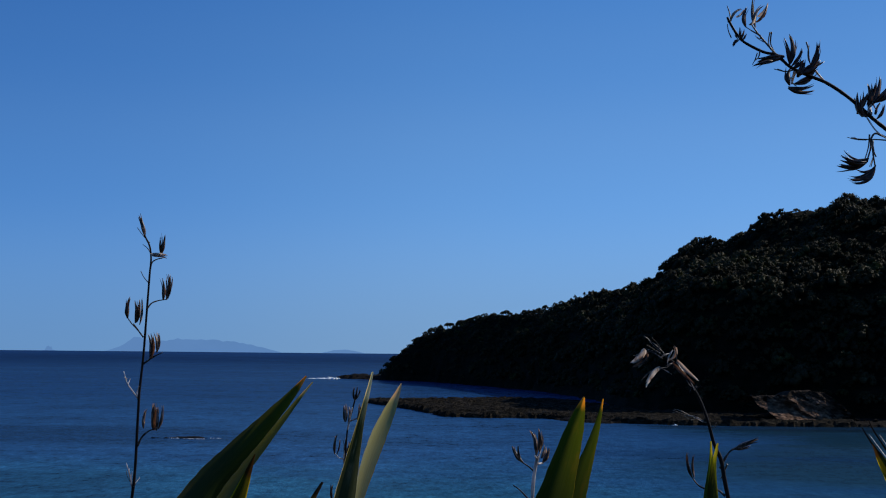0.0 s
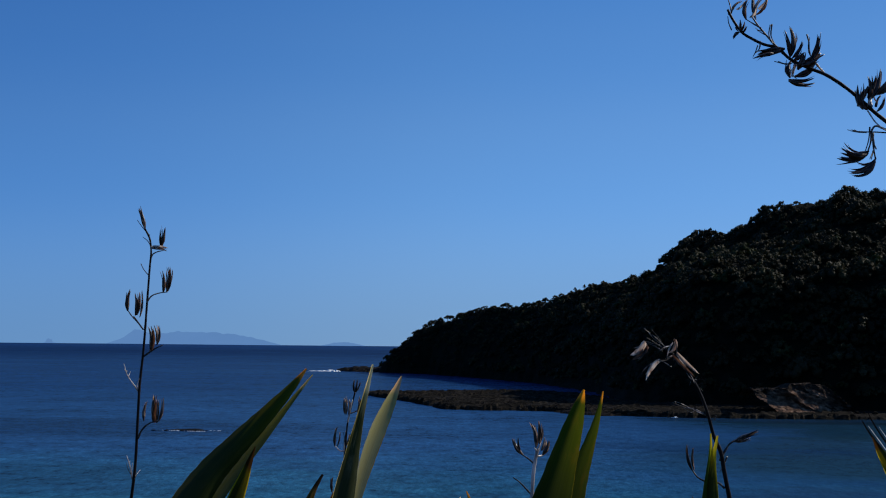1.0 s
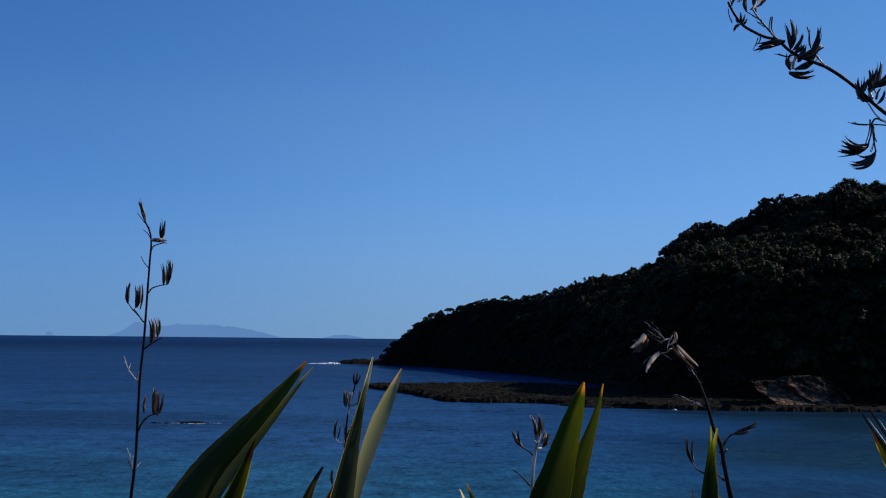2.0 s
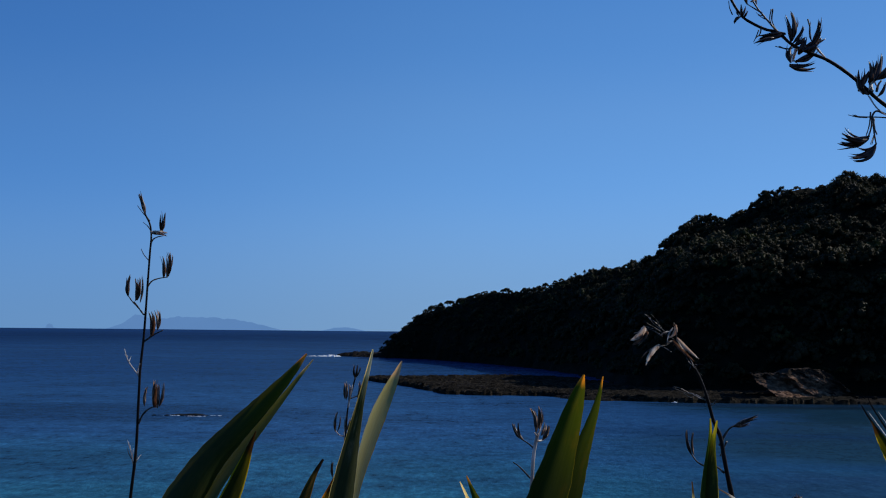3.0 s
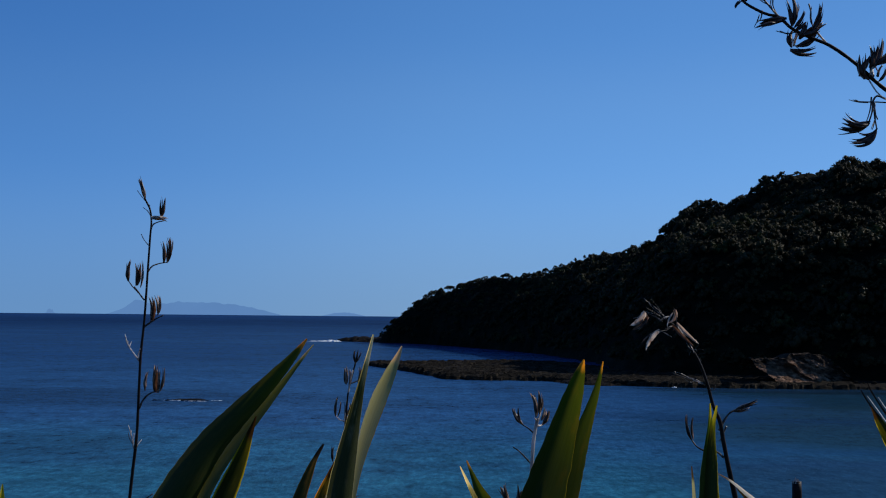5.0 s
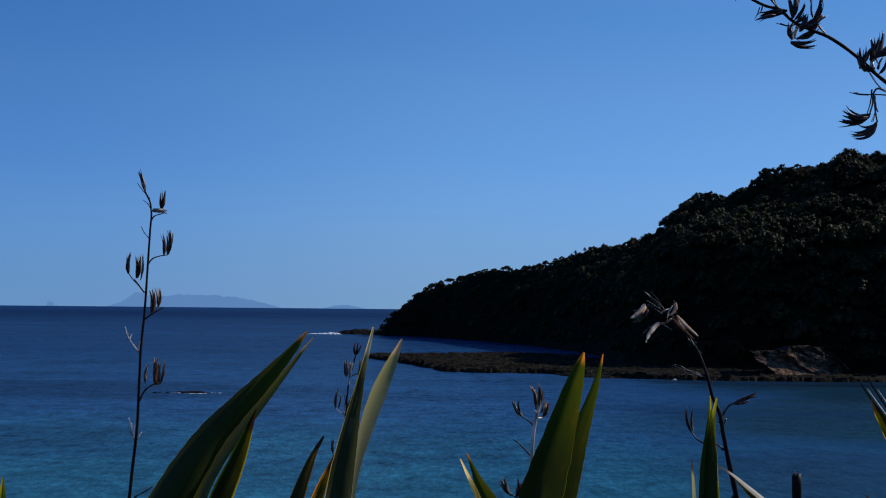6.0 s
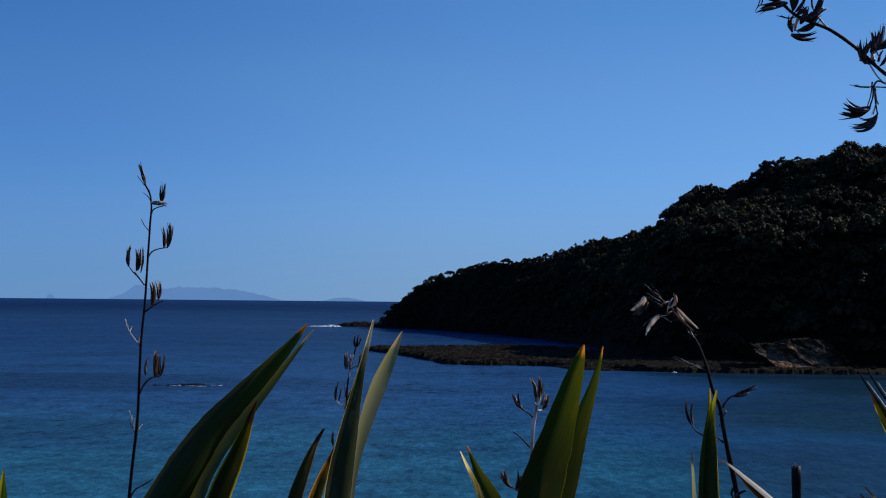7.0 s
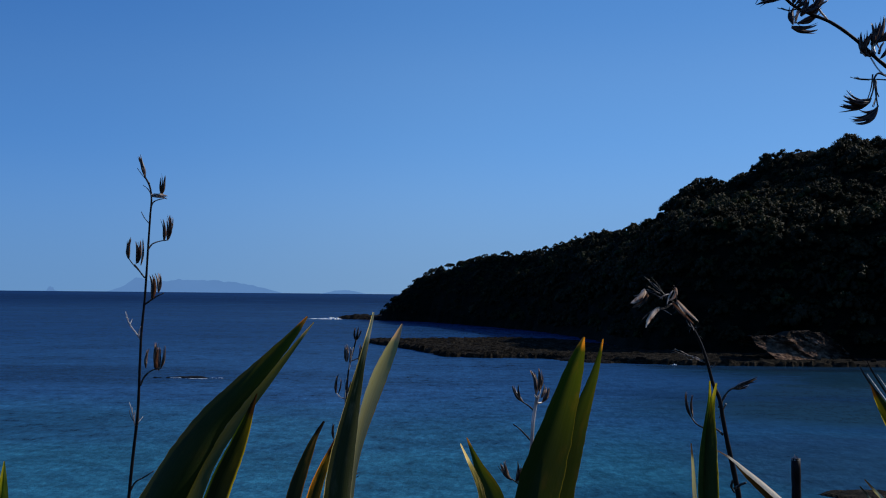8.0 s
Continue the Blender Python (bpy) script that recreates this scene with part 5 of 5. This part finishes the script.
side_branch(stalk, [(0.766, 3.200, 14.889), (0.766, 3.218, 14.918), (0.764, 3.235, 14.940)], 0.0018, twig_dark)
side_branch(stalk, [(0.759, 3.200, 14.886), (0.765, 3.237, 14.908)], 0.0018, twig_dark)
seed_pod(stalk, (0.833, 3.207, 14.874), (0.835, 3.224, 14.968), 0.0062, -0.12, pod_black)
seed_pod(stalk, (0.830, 3.196, 14.871), (0.853, 3.188, 14.933), 0.0067, -0.35, pod_pale)
seed_pod(stalk, (0.805, 3.198, 14.871), (0.810, 3.192, 14.928), 0.0074, -0.25, pod_black)
seed_pod(stalk, (0.793, 3.194, 14.833), (0.784, 3.180, 14.863), 0.0053, -0.1, pod_black)
seed_pod(stalk, (0.785, 3.194, 14.836), (0.765, 3.179, 14.813), 0.0059, 0.2, pod_black)
seed_pod(stalk, (0.764, 3.192, 14.887), (0.792, 3.174, 14.918), 0.0051, -0.3, pod_pale)
seed_pod(stalk, (0.795, 3.196, 14.835), (0.804, 3.188, 14.853), 0.0036, 0.1, pod_black)
seed_pod(stalk, (0.908, 3.202, 14.794), (0.830, 3.206, 14.778), 0.0134, 0.05, pod_black)
seed_pod(stalk, (0.879, 3.191, 14.778), (0.818, 3.170, 14.758), 0.0074, 0.1, pod_black)
seed_pod(stalk, (0.898, 3.203, 14.787), (0.845, 3.211, 14.785), 0.0104, 0.05, pod_black)
seed_pod(stalk, (0.921, 3.197, 14.770), (0.902, 3.190, 14.847), 0.0074, 0.08, pod_black)
seed_pod(stalk, (0.923, 3.197, 14.773), (0.919, 3.189, 14.856), 0.0089, 0.18, pod_black)
seed_pod(stalk, (0.920, 3.206, 14.794), (0.947, 3.219, 14.845), 0.0045, 0.25, pod_black)
seed_pod(stalk, (0.927, 3.200, 14.768), (0.957, 3.199, 14.814), 0.0068, 0.12, pod_black)
seed_pod(stalk, (0.930, 3.197, 14.761), (0.958, 3.189, 14.787), 0.0074, 0.1, pod_black)
seed_pod(stalk, (0.975, 3.200, 14.762), (1.002, 3.199, 14.842), 0.0089, 0.12, pod_black)
seed_pod(stalk, (0.979, 3.204, 14.772), (0.977, 3.212, 14.833), 0.0033, -0.12, pod_black)
seed_pod(stalk, (0.976, 3.192, 14.759), (0.996, 3.173, 14.814), 0.0059, 0.15, pod_black)
seed_pod(stalk, (0.959, 3.209, 14.758), (1.018, 3.229, 14.794), 0.0119, 0.1, pod_black)
seed_pod(stalk, (0.947, 3.191, 14.745), (0.995, 3.171, 14.762), 0.0104, 0.1, pod_black)
seed_pod(stalk, (0.936, 3.204, 14.720), (1.001, 3.215, 14.766), 0.0119, 0.2, pod_black)
seed_pod(stalk, (0.922, 3.206, 14.717), (0.928, 3.221, 14.773), 0.0104, -0.2, pod_black)
seed_pod(stalk, (0.914, 3.191, 14.709), (0.979, 3.171, 14.711), 0.0068, 0.2, pod_black)
seed_pod(stalk, (0.918, 3.205, 14.708), (0.996, 3.217, 14.703), 0.0074, 0.16, pod_black)
seed_pod(stalk, (0.941, 3.198, 14.737), (0.958, 3.192, 14.785), 0.0119, 0.1, pod_black)
seed_pod(stalk, (1.127, 3.201, 14.631), (1.093, 3.205, 14.694), 0.0104, -0.22, pod_black)
seed_pod(stalk, (1.111, 3.191, 14.630), (1.094, 3.171, 14.693), 0.0104, -0.15, pod_black)
seed_pod(stalk, (1.097, 3.192, 14.638), (1.108, 3.173, 14.687), 0.0097, 0.1, pod_black)
seed_pod(stalk, (1.128, 3.194, 14.653), (1.128, 3.181, 14.726), 0.0097, 0.1, pod_black)
seed_pod(stalk, (1.136, 3.208, 14.660), (1.170, 3.227, 14.748), 0.0104, 0.15, pod_black)
seed_pod(stalk, (1.125, 3.195, 14.662), (1.143, 3.182, 14.723), 0.0089, 0.1, pod_black)
seed_pod(stalk, (1.150, 3.205, 14.672), (1.200, 3.215, 14.731), 0.0097, 0.1, pod_black)
seed_pod(stalk, (1.154, 3.208, 14.674), (1.213, 3.226, 14.720), 0.0089, 0.1, pod_black)
seed_pod(stalk, (1.162, 3.208, 14.680), (1.230, 3.227, 14.712), 0.0074, 0.1, pod_black)
seed_pod(stalk, (1.150, 3.197, 14.626), (1.169, 3.191, 14.664), 0.0062, 0.2, pod_black)
seed_pod(stalk, (1.099, 3.197, 14.650), (1.125, 3.191, 14.698), 0.0104, 0.12, pod_black)
seed_pod(stalk, (1.128, 3.200, 14.520), (1.044, 3.201, 14.518), 0.0104, -0.22, pod_black)
seed_pod(stalk, (1.128, 3.205, 14.516), (1.042, 3.217, 14.497), 0.0111, -0.2, pod_black)
seed_pod(stalk, (1.122, 3.193, 14.510), (1.048, 3.176, 14.524), 0.0089, -0.22, pod_black)
seed_pod(stalk, (1.111, 3.204, 14.516), (1.067, 3.215, 14.546), 0.0036, -0.25, pod_black)
seed_pod(stalk, (1.126, 3.205, 14.512), (1.055, 3.218, 14.508), 0.0104, -0.25, pod_black)
seed_pod(stalk, (1.149, 3.206, 14.503), (1.077, 3.222, 14.471), 0.0082, -0.32, pod_black)
seed_pod(stalk, (1.142, 3.192, 14.492), (1.066, 3.172, 14.446), 0.0068, -0.31, pod_black)
seed_pod(stalk, (1.148, 3.208, 14.497), (1.100, 3.227, 14.493), 0.0051, -0.31, pod_black)
seed_pod(stalk, (1.139, 3.193, 14.489), (1.058, 3.175, 14.458), 0.0068, -0.25, pod_black)
seed_husk(stalk, (0.777, 3.190, 14.896), (0.798, 3.190, 14.919), 0.0060, 0.12, husk_pale)
seed_husk(stalk, (0.811, 3.186, 14.874), (0.827, 3.186, 14.900), 0.0070, 0.15, husk_pale)
seed_husk(stalk, (0.829, 3.186, 14.882), (0.857, 3.186, 14.932), 0.0080, 0.14, husk_brown)
seed_husk(stalk, (0.833, 3.183, 14.896), (0.859, 3.183, 14.934), 0.0090, 0.12, husk_pale)
seed_husk(stalk, (0.784, 3.190, 14.834), (0.797, 3.190, 14.864), 0.0060, 0.10, husk_brown)
seed_husk(stalk, (0.914, 3.185, 14.729), (0.927, 3.185, 14.739), 0.0045, 0.08, husk_pale)
seed_husk(stalk, (0.921, 3.185, 14.722), (0.935, 3.185, 14.708), 0.0045, 0.08, husk_pale)
seed_husk(stalk, (1.092, 3.185, 14.651), (1.106, 3.185, 14.629), 0.0070, 0.08, husk_pale)
seed_husk(stalk, (1.133, 3.185, 14.664), (1.119, 3.185, 14.636), 0.0060, 0.08, husk_pale)
seed_husk(stalk, (1.137, 3.185, 14.665), (1.145, 3.185, 14.646), 0.0045, 0.08, husk_brown)
seed_husk(stalk, (0.772, 3.185, 14.848), (0.781, 3.185, 14.833), 0.0045, 0.08, husk_brown)
side_branch(stalk, [(0.867, 3.190, 14.856), (0.863, 3.190, 14.829), (0.874, 3.190, 14.802)], 0.0016, twig_dark)
side_branch(stalk, [(0.847, 3.190, 14.838), (0.835, 3.190, 14.841), (0.827, 3.190, 14.847)], 0.0012, twig_dark)
side_branch(stalk, [(0.915, 3.190, 14.750), (0.896, 3.190, 14.752), (0.876, 3.190, 14.757)], 0.0016, twig_dark)
side_branch(stalk, [(0.833, 3.190, 14.800), (0.827, 3.190, 14.783), (0.819, 3.190, 14.767)], 0.0014, twig_dark)
side_branch(stalk, [(0.964, 3.190, 14.831), (0.970, 3.190, 14.804), (0.968, 3.190, 14.781)], 0.0018, twig_dark)
side_branch(stalk, [(1.119, 3.190, 14.568), (1.093, 3.190, 14.569), (1.068, 3.190, 14.575)], 0.0015, twig_dark)
side_branch(stalk, [(1.098, 3.190, 14.569), (1.086, 3.190, 14.576)], 0.0010, twig_dark)
side_branch(stalk, [(1.128, 3.190, 14.583), (1.124, 3.190, 14.548), (1.112, 3.190, 14.510)], 0.0018, twig_dark)
side_branch(stalk, [(1.132, 3.190, 14.574), (1.139, 3.190, 14.533), (1.130, 3.190, 14.496)], 0.0016, twig_dark)
side_branch(stalk, [(1.144, 3.190, 14.523), (1.136, 3.190, 14.548), (1.134, 3.190, 14.565)], 0.0014, twig_dark)

plant = flax_plant('green flax plant with a broad folded blade', -1.0, 1.75)
blade(plant, [(-1.080, 1.720, 11.560), (-0.840, 1.760, 12.800), (-0.414, 1.800, 13.681), (-0.374, 1.813, 13.752), (-0.347, 1.827, 13.799), (-0.311, 1.840, 13.840), (-0.272, 1.853, 13.882), (-0.233, 1.867, 13.925), (-0.208, 1.880, 13.959)],
    (0.0313, 0.0660, 0.0650, 0.0560, 0.0455, 0.0365, 0.0270, 0.0160, 0.0025), (0.2, -1, 0.1), -0.06, leaf_green, 0.8)
blade(plant, [(-1.050, 1.740, 11.550), (-0.800, 1.775, 12.780), (-0.372, 1.810, 13.676), (-0.360, 1.821, 13.716), (-0.342, 1.833, 13.756), (-0.316, 1.844, 13.797), (-0.284, 1.856, 13.839), (-0.251, 1.867, 13.882), (-0.219, 1.879, 13.925), (-0.199, 1.890, 13.950)],
    (0.0166, 0.0309, 0.0303, 0.0269, 0.0244, 0.0227, 0.0185, 0.0126, 0.0067, 0.0017), (-0.6, -1, -0.1), 0.08, leaf_underside, 0.5)
blade(plant, [(-0.550, 1.700, 11.550), (-0.449, 1.720, 12.623), (-0.325, 1.740, 13.697), (-0.304, 1.745, 13.744), (-0.288, 1.750, 13.784), (-0.277, 1.755, 13.817), (-0.266, 1.760, 13.850)],
    (0.0195, 0.0363, 0.0355, 0.0307, 0.0226, 0.0121, 0.0016), (0.2, -1, 0.1), -0.25, leaf_yellowed, 0)
plant = flax_plant('flax plant with two short brown-tipped blades', -0.42, 2.45)
blade(plant, [(-0.420, 2.500, 11.150), (-0.374, 2.550, 12.349), (-0.318, 2.600, 13.548), (-0.303, 2.607, 13.595), (-0.285, 2.615, 13.648), (-0.270, 2.623, 13.687), (-0.252, 2.630, 13.718)],
    (0.0186, 0.0345, 0.0338, 0.0290, 0.0217, 0.0109, 0.0048), (0.2, -1, 0.1), -0.2, leaf_withered, 0)
blade(plant, [(-0.360, 2.500, 11.150), (-0.322, 2.550, 12.349), (-0.276, 2.600, 13.549), (-0.262, 2.607, 13.589), (-0.248, 2.615, 13.628), (-0.235, 2.623, 13.660), (-0.223, 2.630, 13.689)],
    (0.0173, 0.0320, 0.0314, 0.0253, 0.0181, 0.0097, 0.0024), (0.1, -1, 0.1), 0.3, leaf_orange, 0)
plant = flax_plant('flax plant with a blade split into pale halves', -0.2, 1.85)
blade(plant, [(-0.200, 1.850, 11.475), (-0.184, 1.885, 12.567), (-0.164, 1.920, 13.658), (-0.157, 1.928, 13.719), (-0.148, 1.937, 13.776), (-0.139, 1.945, 13.828), (-0.128, 1.953, 13.886), (-0.120, 1.962, 13.922), (-0.111, 1.970, 13.965)],
    (0.0245, 0.0455, 0.0446, 0.0410, 0.0330, 0.0223, 0.0116, 0.0080, 0.0027), (0.2, -1, 0.1), -0.06, leaf_fading, 0.7)
blade(plant, [(-0.180, 1.880, 11.460), (-0.165, 1.915, 12.557), (-0.147, 1.950, 13.653), (-0.141, 1.958, 13.715), (-0.132, 1.967, 13.772), (-0.117, 1.975, 13.831), (-0.098, 1.983, 13.880), (-0.081, 1.992, 13.915), (-0.066, 2.000, 13.946)],
    (0.0060, 0.0111, 0.0109, 0.0127, 0.0217, 0.0326, 0.0299, 0.0199, 0.0027), (-0.7, -1, 0.0), 0.1, leaf_pale, 0.5)
plant = flax_plant('flax plant with a blade forked and orange-tipped', 0.2, 1.75)
blade(plant, [(0.170, 1.720, 11.540), (0.152, 1.760, 12.611), (0.130, 1.800, 13.683), (0.146, 1.807, 13.731), (0.164, 1.813, 13.785), (0.180, 1.820, 13.834), (0.195, 1.827, 13.880), (0.205, 1.833, 13.909), (0.214, 1.840, 13.933)],
    (0.0377, 0.0699, 0.0685, 0.0635, 0.0543, 0.0418, 0.0301, 0.0184, 0.0025), (0.2, -1, 0.1), -0.1, leaf_green, -0.6)
blade(plant, [(0.200, 1.760, 11.520), (0.190, 1.800, 12.598), (0.177, 1.840, 13.676), (0.189, 1.847, 13.726), (0.203, 1.853, 13.780), (0.218, 1.860, 13.831), (0.232, 1.867, 13.869), (0.242, 1.873, 13.903), (0.248, 1.880, 13.929)],
    (0.0216, 0.0401, 0.0393, 0.0376, 0.0316, 0.0231, 0.0137, 0.0068, 0.0017), (-0.3, -1, 0.0), 0.1, leaf_green, -0.5)
plant = flax_plant('flax plant with short grey-green forked blades', 0.12, 2.55)
blade(plant, [(0.160, 2.500, 11.150), (0.144, 2.550, 12.345), (0.125, 2.600, 13.541), (0.104, 2.605, 13.585), (0.084, 2.610, 13.620), (0.070, 2.615, 13.652), (0.055, 2.620, 13.687)],
    (0.0252, 0.0468, 0.0459, 0.0386, 0.0241, 0.0109, 0.0024), (0.2, -1, 0.1), -0.15, leaf_green, 0)
blade(plant, [(0.120, 2.500, 11.150), (0.108, 2.540, 12.347), (0.094, 2.580, 13.544), (0.084, 2.585, 13.585), (0.071, 2.590, 13.616), (0.056, 2.595, 13.646), (0.041, 2.600, 13.677)],
    (0.0105, 0.0195, 0.0192, 0.0156, 0.0120, 0.0072, 0.0024), (-0.6, -1, 0.1), 0.1, leaf_fading, 0)
plant = flax_plant('flax plant with an upright yellow-tipped blade', 0.5, 2.3)
blade(plant, [(0.500, 2.300, 11.250), (0.510, 2.350, 12.415), (0.522, 2.400, 13.580), (0.522, 2.404, 13.646), (0.524, 2.408, 13.706), (0.527, 2.412, 13.753), (0.530, 2.416, 13.788), (0.531, 2.420, 13.828)],
    (0.0257, 0.0477, 0.0468, 0.0423, 0.0345, 0.0201, 0.0089, 0.0033), (0.3, -1, 0.1), -0.35, leaf_yellowed_tip, 0)
blade(plant, [(0.520, 2.320, 11.240), (0.523, 2.360, 12.410), (0.528, 2.400, 13.580), (0.528, 2.404, 13.646), (0.530, 2.408, 13.706), (0.532, 2.412, 13.753), (0.536, 2.416, 13.786), (0.545, 2.420, 13.824)],
    (0.0172, 0.0318, 0.0312, 0.0290, 0.0267, 0.0167, 0.0089, 0.0033), (-0.3, -1, 0.1), 0.12, leaf_yellowed_tip, 0)
blade(plant, [(0.470, 2.360, 11.220), (0.490, 2.410, 12.389), (0.515, 2.460, 13.558), (0.511, 2.467, 13.602), (0.510, 2.473, 13.647), (0.507, 2.480, 13.697)],
    (0.0057, 0.0105, 0.0103, 0.0091, 0.0069, 0.0023), (-0.6, -1, 0.1), 0.1, leaf_bleached, 0)
plant = flax_plant('flax plant with a drooping bleached dead blade', 0.85, 2.3)
blade(plant, [(0.850, 2.300, 11.250), (0.780, 2.325, 12.412), (0.694, 2.350, 13.575), (0.651, 2.350, 13.608), (0.613, 2.350, 13.641), (0.584, 2.350, 13.663), (0.555, 2.350, 13.687), (0.530, 2.350, 13.700)],
    (0.0120, 0.0223, 0.0218, 0.0207, 0.0185, 0.0153, 0.0087, 0.0033), (0.1, -0.5, 1.0), 0.12, leaf_bleached, 0)
blade(plant, [(0.840, 2.310, 11.245), (0.776, 2.335, 12.402), (0.697, 2.360, 13.559), (0.648, 2.360, 13.596), (0.613, 2.360, 13.628), (0.588, 2.360, 13.652), (0.569, 2.360, 13.672)],
    (0.0090, 0.0168, 0.0164, 0.0153, 0.0131, 0.0099, 0.0033), (-0.4, -1, -0.5), 0.2, leaf_brown, 0)
plant = flax_plant('flax plant with a narrow yellow-green blade', -0.76, 2.0)
blade(plant, [(-0.770, 2.050, 11.375), (-0.762, 2.075, 12.493), (-0.752, 2.100, 13.611), (-0.751, 2.100, 13.649), (-0.750, 2.100, 13.674), (-0.749, 2.100, 13.701)],
    (0.0139, 0.0259, 0.0253, 0.0185, 0.0107, 0.0019), (0.2, -1, 0.1), 0.15, leaf_yellowed_tip, 0)
plant = flax_plant('flax plant with narrow yellow dying blades', 1.1, 2.4)
blade(plant, [(1.150, 2.500, 11.150), (1.110, 2.550, 12.410), (0.988, 2.600, 13.682), (0.951, 2.600, 13.747), (0.931, 2.600, 13.779), (0.921, 2.600, 13.798), (0.913, 2.600, 13.812)],
    (0.0186, 0.0345, 0.0338, 0.0290, 0.0181, 0.0090, 0.0024), (-0.3, -1, 0.3), 0.2, leaf_yellowed, 0)
blade(plant, [(1.160, 2.540, 11.130), (1.120, 2.580, 12.412), (0.994, 2.610, 13.695), (0.945, 2.610, 13.772), (0.921, 2.610, 13.805), (0.904, 2.610, 13.830), (0.895, 2.610, 13.846)],
    (0.0034, 0.0060, 0.0058, 0.0052, 0.0046, 0.0036, 0.0018), (-0.3, -1, 0.3), 0.1, leaf_dead, 0)
blade(plant, [(1.176, 2.518, 11.130), (1.131, 2.558, 12.412), (0.995, 2.588, 13.698), (0.946, 2.588, 13.774), (0.922, 2.588, 13.807), (0.901, 2.588, 13.835)],
    (0.0034, 0.0048, 0.0048, 0.0044, 0.0038, 0.0016), (0.75, -0.5, 0.45), 0.0, leaf_fibre, 0)
blade(plant, [(1.185, 2.560, 11.120), (1.140, 2.600, 12.420), (1.007, 2.630, 13.720), (0.959, 2.630, 13.789), (0.935, 2.630, 13.825), (0.921, 2.630, 13.848), (0.916, 2.630, 13.861)],
    (0.0024, 0.0046, 0.0044, 0.0042, 0.0036, 0.0030, 0.0014), (-0.3, -1, 0.3), 0.1, leaf_dead, 0)
blade(plant, [(1.196, 2.538, 11.120), (1.151, 2.578, 12.420), (1.008, 2.608, 13.721), (0.959, 2.608, 13.791), (0.931, 2.608, 13.832)],
    (0.0034, 0.0046, 0.0044, 0.0040, 0.0016), (0.75, -0.5, 0.45), 0.0, leaf_fibre, 0)
blade(plant, [(1.080, 2.450, 11.175), (1.028, 2.500, 12.349), (0.965, 2.550, 13.523), (0.936, 2.550, 13.561), (0.912, 2.550, 13.586), (0.883, 2.550, 13.617)],
    (0.0065, 0.0121, 0.0118, 0.0095, 0.0071, 0.0024), (-0.3, -1, 0.3), 0.1, leaf_bleached, 0)
blade(plant, [(1.060, 2.450, 11.175), (1.001, 2.500, 12.349), (0.930, 2.550, 13.523), (0.906, 2.550, 13.558), (0.891, 2.550, 13.583), (0.873, 2.550, 13.603)],
    (0.0039, 0.0072, 0.0071, 0.0059, 0.0047, 0.0024), (-0.3, -1, 0.3), 0.1, leaf_bleached, 0)

cut_stem(0.957, 3.300, 13.559, 0.0126)
